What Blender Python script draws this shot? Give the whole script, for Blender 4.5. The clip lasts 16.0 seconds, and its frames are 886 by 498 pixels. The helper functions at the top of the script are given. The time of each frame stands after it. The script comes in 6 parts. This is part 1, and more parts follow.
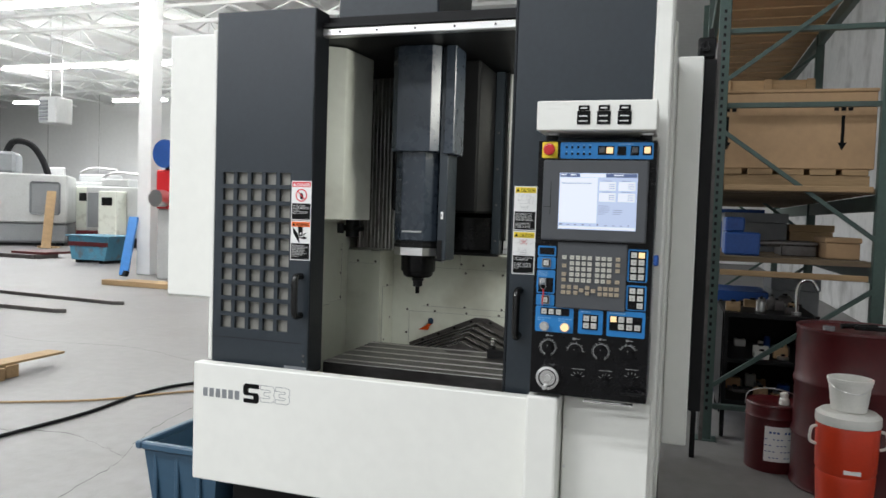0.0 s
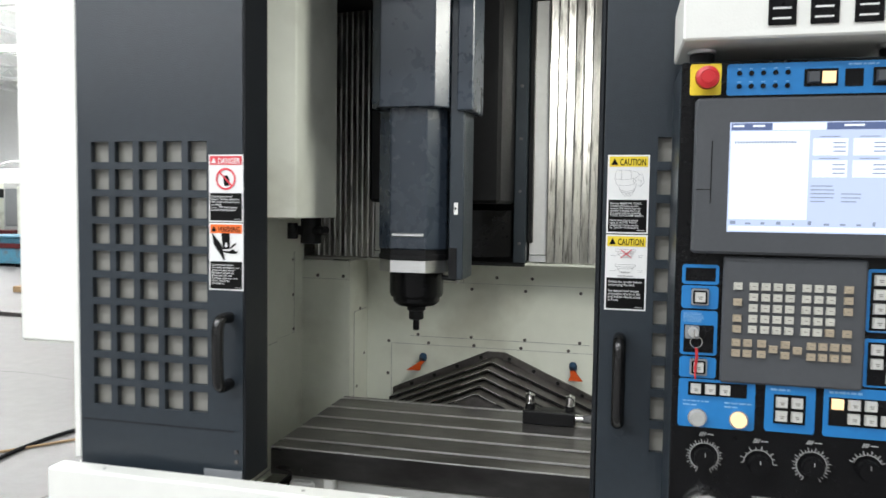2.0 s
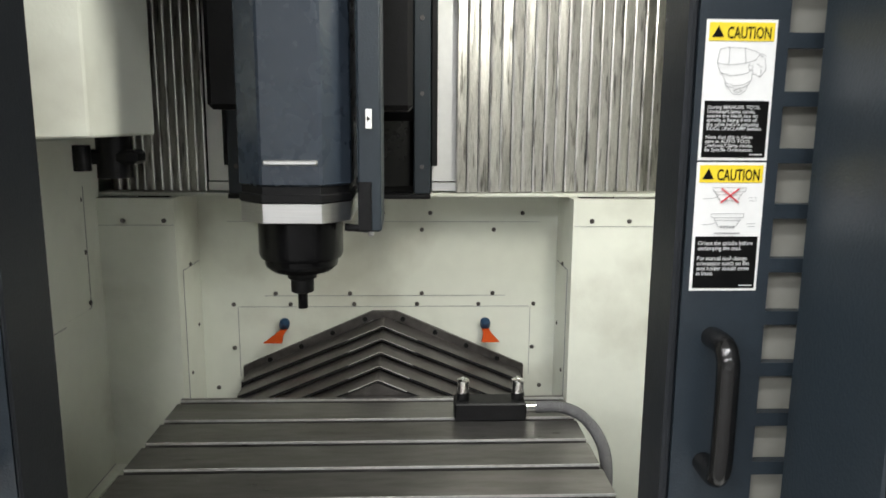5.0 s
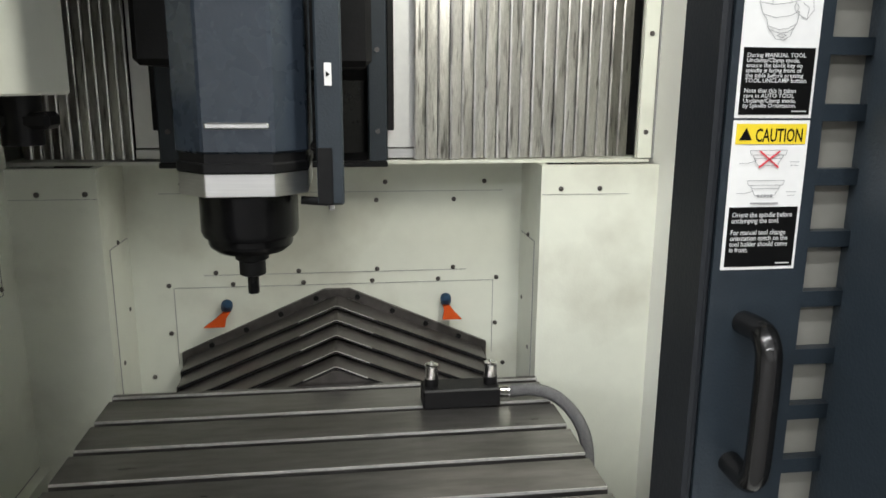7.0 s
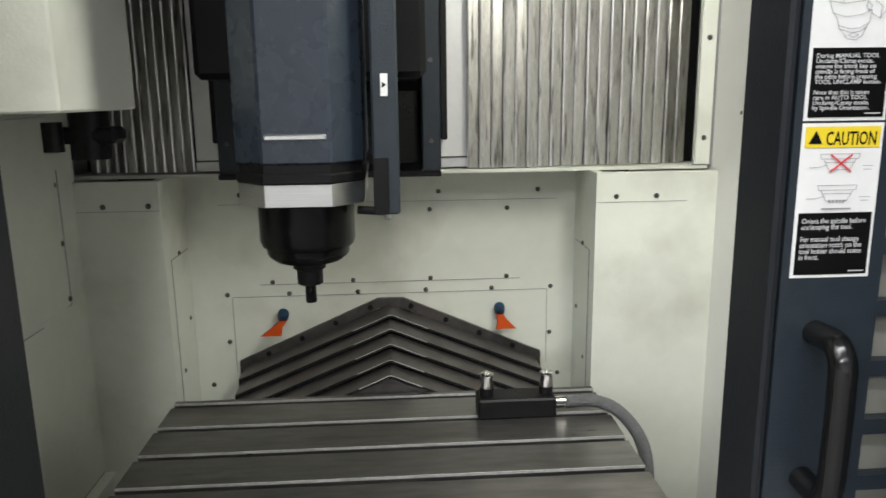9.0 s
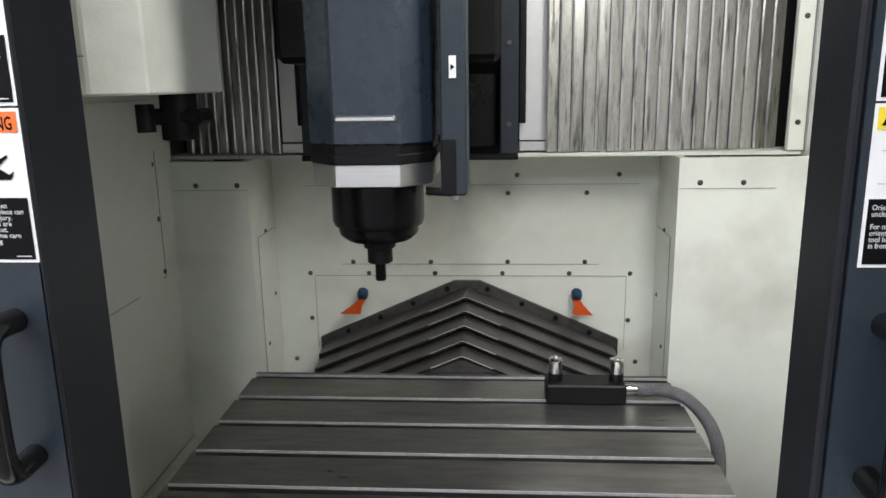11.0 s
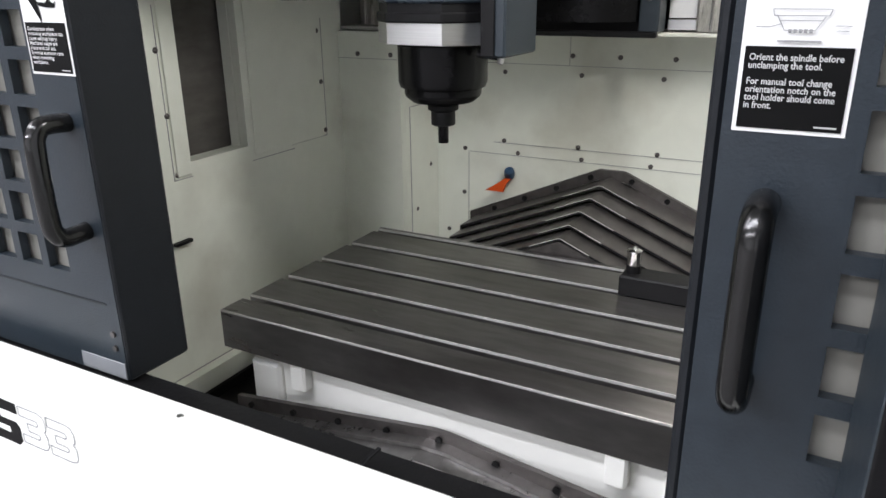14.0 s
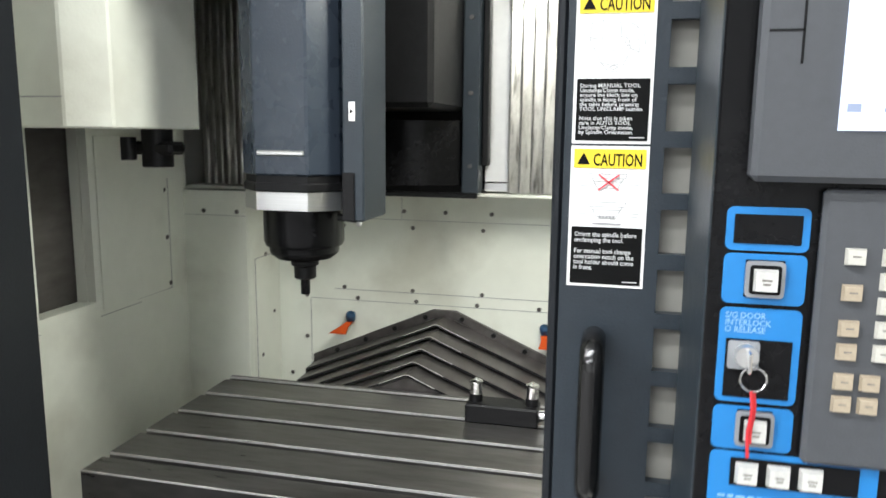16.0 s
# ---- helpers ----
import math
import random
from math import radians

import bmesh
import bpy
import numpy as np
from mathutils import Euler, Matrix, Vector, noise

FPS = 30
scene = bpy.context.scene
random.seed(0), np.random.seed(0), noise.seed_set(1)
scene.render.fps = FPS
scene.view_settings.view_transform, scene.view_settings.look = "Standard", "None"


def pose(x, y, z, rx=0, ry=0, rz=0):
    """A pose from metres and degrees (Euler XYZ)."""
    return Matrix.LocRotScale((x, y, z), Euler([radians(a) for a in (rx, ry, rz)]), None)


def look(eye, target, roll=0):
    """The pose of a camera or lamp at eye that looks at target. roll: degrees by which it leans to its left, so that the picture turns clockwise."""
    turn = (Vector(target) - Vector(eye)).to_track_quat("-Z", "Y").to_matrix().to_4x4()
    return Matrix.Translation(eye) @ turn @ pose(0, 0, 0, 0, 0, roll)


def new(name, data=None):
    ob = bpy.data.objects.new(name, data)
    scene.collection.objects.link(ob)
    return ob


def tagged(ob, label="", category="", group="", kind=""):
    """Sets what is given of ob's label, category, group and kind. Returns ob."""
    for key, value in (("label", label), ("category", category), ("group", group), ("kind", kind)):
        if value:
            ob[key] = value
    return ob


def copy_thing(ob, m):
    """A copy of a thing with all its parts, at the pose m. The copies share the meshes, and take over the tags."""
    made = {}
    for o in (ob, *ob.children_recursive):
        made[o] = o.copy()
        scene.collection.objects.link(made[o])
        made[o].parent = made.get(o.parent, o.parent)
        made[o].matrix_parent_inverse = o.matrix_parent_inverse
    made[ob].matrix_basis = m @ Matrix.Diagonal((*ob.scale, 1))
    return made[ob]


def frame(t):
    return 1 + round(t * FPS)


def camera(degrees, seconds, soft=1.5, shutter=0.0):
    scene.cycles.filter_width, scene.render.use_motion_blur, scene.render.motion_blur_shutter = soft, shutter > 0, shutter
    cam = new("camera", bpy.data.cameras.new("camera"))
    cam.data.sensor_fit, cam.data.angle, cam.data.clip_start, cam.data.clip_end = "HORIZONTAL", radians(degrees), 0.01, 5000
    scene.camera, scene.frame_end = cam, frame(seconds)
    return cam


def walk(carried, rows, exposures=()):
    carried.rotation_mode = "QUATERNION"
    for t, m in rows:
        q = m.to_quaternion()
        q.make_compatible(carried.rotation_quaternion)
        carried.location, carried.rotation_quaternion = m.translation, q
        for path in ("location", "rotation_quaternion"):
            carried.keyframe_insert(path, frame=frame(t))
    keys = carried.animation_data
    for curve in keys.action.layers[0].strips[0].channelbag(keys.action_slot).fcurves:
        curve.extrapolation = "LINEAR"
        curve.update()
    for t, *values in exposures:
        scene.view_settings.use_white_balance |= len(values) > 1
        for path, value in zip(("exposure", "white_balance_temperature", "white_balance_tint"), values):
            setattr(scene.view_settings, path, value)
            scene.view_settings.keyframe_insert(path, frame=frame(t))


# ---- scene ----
cam = camera(62.5, 16.0, shutter=0.4)
PATH = [
    (0, (0.897, -2.295, 1.406), (0.287, -0.392, 1.314), 1.9),
    (0.5, (0.781, -2.02, 1.393), (0.187, -0.113, 1.288), 1.5),
    (1, (0.687, -1.746, 1.402), (0.073, 0.155, 1.297), 2.1),
    (1.5, (0.528, -1.533, 1.41), (-0.042, 0.381, 1.299), 1.7),
    (2, (0.417, -1.355, 1.41), (-0.049, 0.586, 1.294), 0.8),
    (2.5, (0.404, -1.147, 1.425), (-0.039, 0.803, 1.373), 0.3),
    (3, (0.372, -1.033, 1.429), (-0.049, 0.922, 1.401), -0.6),
    (3.5, (0.277, -0.983, 1.439), (0.104, 1.009, 1.411), -0.1),
    (4, (0.172, -0.967, 1.435), (0.134, 1.032, 1.389), -0.6),
    (4.5, (0.127, -0.86, 1.411), (0.154, 1.129, 1.204), -0.2),
    (6.8, (0.047, -0.608, 1.401), (0.291, 1.317, 0.917), 0.6),
    (7, (0.053, -0.617, 1.393), (0.313, 1.317, 0.954), 0.4),
    (7.5, (0.05, -0.613, 1.39), (0.316, 1.327, 0.98), 0.1),
    (8, (0.049, -0.617, 1.392), (0.289, 1.326, 0.986), -0.4),
    (8.5, (0.046, -0.618, 1.388), (0.273, 1.328, 0.984), -0.5),
    (9, (0.045, -0.614, 1.392), (0.17, 1.339, 0.978), -0.7),
    (11.5, (0.12, -0.634, 1.382), (-0.076, 1.304, 0.927), -0.1),
    (12, (0.172, -0.693, 1.367), (-0.1, 1.224, 0.865), 0.6),
    (12.5, (0.25, -0.772, 1.355), (-0.081, 1.091, 0.708), -0.7),
    (13, (0.367, -0.72, 1.341), (-0.101, 1.105, 0.669), -0.4),
    (13.5, (0.475, -0.635, 1.33), (-0.256, 1.089, 0.628), 0.4),
    (14, (0.462, -0.562, 1.328), (-0.436, 1.09, 0.646), -0.6),
    (14.5, (0.474, -0.516, 1.336), (-0.444, 1.126, 0.656), -0.1),
    (15, (0.512, -0.527, 1.347), (-0.351, 1.153, 0.69), 1.9),
    (15.5, (0.539, -0.569, 1.382), (-0.206, 1.229, 0.92), 2.7),
    (16, (0.438, -0.72, 1.376), (-0.014, 1.203, 1.058), 0.6),
]
LOOKS = [(0.0, -0.34, 6350, 10), (1.5, -0.24, 6350, 10), (2.5, 0.26, 6350, 10), (4.5, 0.34, 6550, 10), (9.0, 0.16, 6500, 10), (11.5, 0.16, 6200, 16), (12.5, 0.21, 6200, 18), (14.0, 0.48, 6250, 16), (14.5, 0.56, 6250, 15), (15.0, 0.68, 6300, 12), (15.5, 0.84, 6300, 12), (16.0, 0.82, 6350, 10)]
walk(cam, [(t, look(eye, target, roll)) for t, eye, target, roll in PATH], LOOKS)
# ---- light ----
world = bpy.data.worlds.new("hall_air")
scene.world = world
world.use_nodes = True
world.node_tree.nodes["Background"].inputs[0].default_value = (0.9, 0.95, 1.0, 1)
world.node_tree.nodes["Background"].inputs[1].default_value = 0.02


def area_lamp(name, m, sx, sy, watts, colour=(0.97, 0.985, 1.0)):
    data = bpy.data.lights.new(name, "AREA")
    data.shape, data.size, data.size_y, data.energy, data.color = "RECTANGLE", sx, sy, watts, colour
    ob = new(name, data)
    ob.matrix_world = m
    return ob


# rows of area lamps for the fluorescent strips under the hall's roof
# those at y < 0 are unseen, added to brighten the front and doors
for lx, ly, watts in ((-2.4, -3.2, 340), (-3.8, 1.2, 150), (-7.0, -2.0, 200), (-8.0, 6.0, 170), (-16.0, 10.0, 420), (-22.0, 18.0, 700), (-12.0, 20.0, 600), (-2.0, -7.5, 330), (-8.0, -8.3, 850)):
    area_lamp("roof_fill_lamp", pose(lx, ly, 5.35), 7.0, 0.35, watts)
# the machine's own work light, behind the upper right of the doorway
area_lamp("work_lamp", look((0.56, 0.16, 1.93), (-0.05, 0.75, 0.95)), 0.12, 0.4, 7.5, (1.0, 0.99, 0.90))


# ---- materials ----
def material(name, base, rough=0.5, metal=0.0, vary=0.12, scale=6.0, bump=0.0, bump_scale=60.0, dirt=None, dirt_amount=0.0, stretch=(1, 1, 1), coat=0.0, grain=0.5, spec=0.5, loose=False, patch=(0.52, 0.72)):
    m = bpy.data.materials.new(name)
    m.use_nodes = True
    t = m.node_tree
    n, link = t.nodes, t.links.new
    bsdf = n["Principled BSDF"]
    bsdf.inputs["Roughness"].default_value, bsdf.inputs["Metallic"].default_value = rough, metal
    bsdf.inputs["Coat Weight"].default_value = coat
    bsdf.inputs["Specular IOR Level"].default_value = spec
    co, mp = n.new("ShaderNodeTexCoord"), n.new("ShaderNodeMapping")
    mp.inputs["Scale"].default_value = stretch
    link(co.outputs["Object"], mp.inputs["Vector"])
    if loose:  # each piece takes its own stretch of the pattern
        info, spread = n.new("ShaderNodeObjectInfo"), n.new("ShaderNodeMath")
        spread.operation, spread.inputs[1].default_value = "MULTIPLY", 23.0
        link(info.outputs["Random"], spread.inputs[0]), link(spread.outputs[0], mp.inputs["Location"])
    big, small = n.new("ShaderNodeTexNoise"), n.new("ShaderNodeTexNoise")
    big.inputs["Scale"].default_value, big.inputs["Detail"].default_value = scale, 4
    small.inputs["Scale"].default_value, small.inputs["Detail"].default_value = scale * 11, 3
    link(mp.outputs[0], big.inputs["Vector"]), link(mp.outputs[0], small.inputs["Vector"])
    mix = n.new("ShaderNodeMix")
    mix.data_type, mix.inputs[0].default_value = "FLOAT", grain
    link(big.outputs["Fac"], mix.inputs[2]), link(small.outputs["Fac"], mix.inputs[3])
    ramp = n.new("ShaderNodeValToRGB")
    lo, hi = [c * (1 - vary) for c in base], [min(1, c * (1 + vary)) for c in base]
    ramp.color_ramp.elements[0].position, ramp.color_ramp.elements[0].color = 0.3, (*lo, 1)
    ramp.color_ramp.elements[1].position, ramp.color_ramp.elements[1].color = 0.7, (*hi, 1)
    link(mix.outputs[0], ramp.inputs[0])
    colour = ramp.outputs[0]
    if dirt:
        spots = n.new("ShaderNodeTexNoise")
        spots.inputs["Scale"].default_value, spots.inputs["Detail"].default_value = scale * 1.7, 8
        link(mp.outputs[0], spots.inputs["Vector"])
        cut = n.new("ShaderNodeMapRange")
        cut.inputs[1].default_value, cut.inputs[2].default_value = patch
        cut.inputs[3].default_value, cut.inputs[4].default_value = 0.0, dirt_amount
        link(spots.outputs["Fac"], cut.inputs[0])
        over = n.new("ShaderNodeMix")
        over.data_type = "RGBA"
        over.inputs[7].default_value = (*dirt, 1)
        link(cut.outputs[0], over.inputs[0]), link(colour, over.inputs[6])
        colour = over.outputs[2]
    link(colour, bsdf.inputs["Base Color"])
    rr = n.new("ShaderNodeMapRange")
    rr.inputs[3].default_value, rr.inputs[4].default_value = max(0.02, rough - 0.08), min(1, rough + 0.1)
    link(mix.outputs[0], rr.inputs[0]), link(rr.outputs[0], bsdf.inputs["Roughness"])
    if bump:
        tex, b = n.new("ShaderNodeTexNoise"), n.new("ShaderNodeBump")
        tex.inputs["Scale"].default_value, tex.inputs["Detail"].default_value = bump_scale, 3
        link(mp.outputs[0], tex.inputs["Vector"])
        b.inputs["Strength"].default_value, b.inputs["Distance"].default_value = bump, 0.01
        link(tex.outputs["Fac"], b.inputs["Height"]), link(b.outputs[0], bsdf.inputs["Normal"])
    return m


def glowing(name, colour, strength):
    m = material(name, [0.1 * c for c in colour], 0.4)
    bsdf = m.node_tree.nodes["Principled BSDF"]
    bsdf.inputs["Emission Color"].default_value, bsdf.inputs["Emission Strength"].default_value = (*colour, 1), strength
    return m


CREAM = material("cream_enamel", (0.73, 0.75, 0.665), 0.42, vary=0.04, scale=2.5, bump=0.05, bump_scale=220, dirt=(0.36, 0.34, 0.27), dirt_amount=0.46)
WHITE = material("white_enamel", (0.80, 0.80, 0.75), 0.4, vary=0.03, scale=2, bump=0.06, bump_scale=260)
CHARCOAL = material("charcoal_texture_paint", (0.0185, 0.026, 0.0335), 0.34, vary=0.14, scale=5, spec=0.46, bump=0.10, bump_scale=330)
# the doors' charcoal, darkened to put the closing edges' shade into the colour
EDGE = material("shaded_charcoal_paint", (0.011, 0.013, 0.016), 0.42, vary=0.15, scale=6, bump=0.06, bump_scale=280, spec=0.3)
BLACK = material("black_paint", (0.006, 0.006, 0.0065), 0.45, vary=0.3, scale=7, bump=0.05, bump_scale=200, spec=0.22)
RUBBER = material("black_rubber", (0.010, 0.010, 0.011), 0.7, vary=0.2, scale=20, spec=0.2)
GLOSSBLACK = material("gloss_black_plastic", (0.005, 0.005, 0.0055), 0.24, vary=0.2, scale=9, spec=0.2)
TABLE = material("ground_steel", (0.215, 0.206, 0.200), 0.29, 0.9, 0.26, 5, 0.05, 300, (0.06, 0.052, 0.048), 0.6, (0.35, 1.6, 1))
# pale steel for bright edge lines, among them the T-slots' painted glints
SLOT = material("bright_steel_edge", (0.66, 0.65, 0.63), 0.34, 0.55, 0.25, 14)
STRIP = material("bright_end_sheet", (0.78, 0.78, 0.76), 0.34, 0.6, 0.06, 4, 0.05, 40)
COVER = material("telescopic_steel", (0.60, 0.59, 0.565), 0.31, 1.0, 0.30, 9, 0.16, 14, (0.07, 0.063, 0.055), 0.72, (7.0, 1, 0.8), loose=True, patch=(0.55, 0.68))
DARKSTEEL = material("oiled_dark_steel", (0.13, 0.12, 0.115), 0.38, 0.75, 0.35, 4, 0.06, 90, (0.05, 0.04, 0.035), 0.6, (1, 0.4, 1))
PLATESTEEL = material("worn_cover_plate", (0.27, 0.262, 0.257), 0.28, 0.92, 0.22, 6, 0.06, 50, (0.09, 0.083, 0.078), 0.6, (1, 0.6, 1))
CHROME = material("polished_steel", (0.80, 0.80, 0.79), 0.16, 1.0, 0.08, 9)
ALU = material("brushed_aluminium", (0.72, 0.72, 0.71), 0.32, 1.0, 0.10, 6, stretch=(0.2, 1, 6))
HEAD = material("spindle_grey_paint", (0.025, 0.034, 0.047), 0.27, vary=0.08, scale=3, bump=0.04, bump_scale=240)
CONCRETE = material("concrete_floor", (0.185, 0.178, 0.173), 0.5, vary=0.22, scale=0.9, bump=0.12, bump_scale=45, dirt=(0.16, 0.15, 0.14), dirt_amount=0.5)
WALLPAINT = material("white_wall_paint", (0.80, 0.81, 0.80), 0.7, vary=0.04, scale=0.5, bump=0.1, bump_scale=25)
DECK = material("white_roof_deck", (0.80, 0.81, 0.80), 0.7, vary=0.06, scale=0.6)
BLUE = material("blue_label_film", (0.014, 0.175, 0.46), 0.38, vary=0.06, scale=9)
BEZEL = material("grey_bezel_plastic", (0.062, 0.066, 0.072), 0.5, vary=0.08, scale=12, bump=0.06, bump_scale=500)
IVORY = material("ivory_key_plastic", (0.50, 0.49, 0.43), 0.5, vary=0.14, scale=30)
TAN = material("tan_key_plastic", (0.36, 0.30, 0.215), 0.5, vary=0.14, scale=30)
KEYWHITE = material("white_button_plastic", (0.52, 0.515, 0.48), 0.42, vary=0.14, scale=30)
LIT = glowing("lit_amber_button", (1.0, 0.70, 0.36), 1.5)
PLATEINK = material("pale_plate_print", (0.22, 0.42, 0.66), 0.5, vary=0.2, scale=60)
SIGNINK = material("white_sign_print", (0.56, 0.56, 0.55), 0.5, vary=0.1, scale=30)
PANELINK = material("grey_panel_print", (0.34, 0.34, 0.33), 0.5, vary=0.2, scale=60)
LEGENDINK = material("key_legend_print", (0.16, 0.15, 0.13), 0.5, vary=0.2, scale=60)
YELLOW = material("yellow_sign_print", (0.82, 0.62, 0.03), 0.45, vary=0.04, scale=10)
REDP = material("red_plastic", (0.52, 0.02, 0.025), 0.35, vary=0.08, scale=10)
REDPRINT = material("red_sign_print", (0.70, 0.05, 0.07), 0.45, vary=0.04, scale=10)
ORANGEPRINT = material("orange_sign_print", (0.85, 0.16, 0.02), 0.45, vary=0.04, scale=10)
PAPER = material("white_sign_film", (0.80, 0.80, 0.78), 0.4, vary=0.03, scale=10)
INK = material("black_print", (0.004, 0.004, 0.004), 0.45, vary=0.1, scale=20, spec=0.12)
HANDLEBLACK = material("polished_black_handle", (0.006, 0.006, 0.006), 0.16, vary=0.2, scale=20, spec=0.5)
SATIN = material("satin_grey_button", (0.40, 0.40, 0.38), 0.4, vary=0.12, scale=40)
GREYPRINT = material("grey_line_print", (0.30, 0.30, 0.30), 0.5, vary=0.1, scale=20)
PANE = material("smoked_window_sheet", (0.24, 0.235, 0.21), 0.3, vary=0.10, scale=5, dirt=(0.22, 0.21, 0.18), dirt_amount=0.4)
ORANGE = material("orange_plastic", (0.58, 0.042, 0.011), 0.38, vary=0.07, scale=8)
# drum red and rack green are lowered to carry the dim light there
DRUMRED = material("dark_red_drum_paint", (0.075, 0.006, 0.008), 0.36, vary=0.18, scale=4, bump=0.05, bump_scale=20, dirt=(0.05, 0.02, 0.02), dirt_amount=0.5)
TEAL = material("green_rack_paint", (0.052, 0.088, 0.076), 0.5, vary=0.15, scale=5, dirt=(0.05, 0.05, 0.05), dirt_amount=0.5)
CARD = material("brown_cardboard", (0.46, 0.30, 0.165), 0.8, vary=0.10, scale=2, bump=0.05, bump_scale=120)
# lower deck boards: timber darkened to hold the shade inside the rack
DIMTIMBER = material("shaded_deck_timber", (0.16, 0.115, 0.07), 0.8, vary=0.3, scale=3, bump=0.2, bump_scale=40, dirt=(0.05, 0.045, 0.04), dirt_amount=0.6, stretch=(0.3, 3, 3))
BLOCKWALL = material("pale_block_wall", (0.68, 0.685, 0.68), 0.8, vary=0.10, scale=0.8, bump=0.15, bump_scale=30, dirt=(0.16, 0.16, 0.155), dirt_amount=0.5)
DECKTIMBER = material("brown_deck_timber", (0.40, 0.255, 0.13), 0.75, vary=0.25, scale=3, bump=0.15, bump_scale=40, stretch=(0.3, 3, 3), loose=True)
# timber tone lowered as well for the shaded rack
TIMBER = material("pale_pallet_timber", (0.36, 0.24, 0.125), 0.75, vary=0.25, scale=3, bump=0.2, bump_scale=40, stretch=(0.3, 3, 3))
TOTE = material("slate_blue_plastic", (0.035, 0.085, 0.14), 0.42, vary=0.1, scale=4, bump=0.04, bump_scale=150)
LEVELBLUE = material("bright_blue_paint", (0.03, 0.19, 0.52), 0.45, vary=0.2, scale=6)
BLUEPAINT = material("blue_machine_paint", (0.015, 0.07, 0.28), 0.45, vary=0.2, scale=5)
GREYPAINT = material("pale_grey_paint", (0.50, 0.51, 0.50), 0.5, vary=0.08, scale=1.5, dirt=(0.3, 0.3, 0.28), dirt_amount=0.3)
MIDGREY = material("mid_grey_paint", (0.22, 0.23, 0.24), 0.5, vary=0.1, scale=2)
BRAID = material("braided_hose", (0.15, 0.15, 0.155), 0.4, 0.5, 0.6, 60, 0.6, 420, grain=0.8)
NATURAL = material("white_plastic", (0.76, 0.75, 0.70), 0.42, vary=0.05, scale=6)
NOZZLEBLUE = material("dark_blue_plastic", (0.010, 0.045, 0.10), 0.4, vary=0.1, scale=20)
NOZZLEORANGE = material("orange_red_plastic", (0.46, 0.062, 0.008), 0.7, spec=0.12, vary=0.1, scale=20)
TUBE = glowing("fluorescent_tube", (1.0, 0.99, 0.95), 55.0)


def screen_material():
    m = glowing("lit_display", (0.62, 0.72, 0.95), 0.95)
    return m


SCREEN = screen_material()
SCREENBLUE = glowing("lit_display_blue", (0.13, 0.18, 0.36), 0.8)
SCREENPALE = glowing("lit_display_grey", (0.50, 0.58, 0.76), 0.9)
SCREENGREY = glowing("lit_display_text", (0.36, 0.43, 0.60), 0.7)
PAPERLIT = glowing("lit_display_white", (0.86, 0.91, 1.0), 1.1)


# ---- builders ----
def box_bm(bm, x0, x1, y0, y1, z0, z1, bevel=0.0, segments=1):
    made = bmesh.ops.create_cube(bm, size=1.0, matrix=Matrix.Translation(((x0 + x1) / 2, (y0 + y1) / 2, (z0 + z1) / 2)) @ Matrix.Diagonal((x1 - x0, y1 - y0, z1 - z0, 1)))
    if bevel:
        edges = {e for v in made["verts"] for e in v.link_edges}
        bmesh.ops.bevel(bm, geom=list(edges), offset=bevel, segments=segments, affect="EDGES", profile=0.5)
    return bm


def box(x0, x1, y0, y1, z0, z1, bevel=0.0, segments=1):
    return box_bm(bmesh.new(), x0, x1, y0, y1, z0, z1, bevel, segments)


def cyl_bm(bm, p, q, r0, r1=None, sides=24):
    p, q = Vector(p), Vector(q)
    m = Matrix.Translation((p + q) / 2) @ (q - p).to_track_quat("Z", "Y").to_matrix().to_4x4()
    bmesh.ops.create_cone(bm, cap_ends=True, segments=sides, radius1=r0, radius2=r0 if r1 is None else r1, depth=(q - p).length, matrix=m)
    return bm


def cyl(p, q, r0, r1=None, sides=24):
    return cyl_bm(bmesh.new(), p, q, r0, r1, sides)


def lathe(profile, centre, sides=32):
    """A turned solid round the vertical through centre from (radius, height) pairs."""
    bm = bmesh.new()
    cx, cy, cz = centre
    rings = []
    for r, h in profile:
        rings.append([bm.verts.new((cx + r * math.cos(2 * math.pi * k / sides), cy + r * math.sin(2 * math.pi * k / sides), cz + h)) for k in range(sides)])
    for a, b in zip(rings, rings[1:]):
        for k in range(sides):
            bm.faces.new((a[k], a[(k + 1) % sides], b[(k + 1) % sides], b[k]))
    bm.faces.new(list(reversed(rings[0]))), bm.faces.new(rings[-1])
    return bm


def prism(outline, z0, z1, bevel=0.0):
    """An upright prism over an outline of (x, y) pairs."""
    bm = bmesh.new()
    low = [bm.verts.new((x, y, z0)) for x, y in outline]
    high = [bm.verts.new((x, y, z1)) for x, y in outline]
    k = len(outline)
    bm.faces.new(list(reversed(low))), bm.faces.new(high)
    for i in range(k):
        bm.faces.new((low[i], low[(i + 1) % k], high[(i + 1) % k], high[i]))
    bmesh.ops.recalc_face_normals(bm, faces=bm.faces)
    if bevel:
        bmesh.ops.bevel(bm, geom=list(bm.edges), offset=bevel, segments=1, affect="EDGES", profile=0.5)
    return bm


def plate(outline, y0, y1, bevel=0.0):
    """A plate that faces the front, from an outline of (x, z) pairs."""
    bm = prism([(x, z) for x, z in outline], 0, 1)
    for v in bm.verts:
        v.co = Vector((v.co.x, y0 + (y1 - y0) * v.co.z, v.co.y))
    bmesh.ops.recalc_face_normals(bm, faces=bm.faces)
    if bevel:
        bmesh.ops.bevel(bm, geom=list(bm.edges), offset=bevel, segments=1, affect="EDGES", profile=0.5)
    return bm


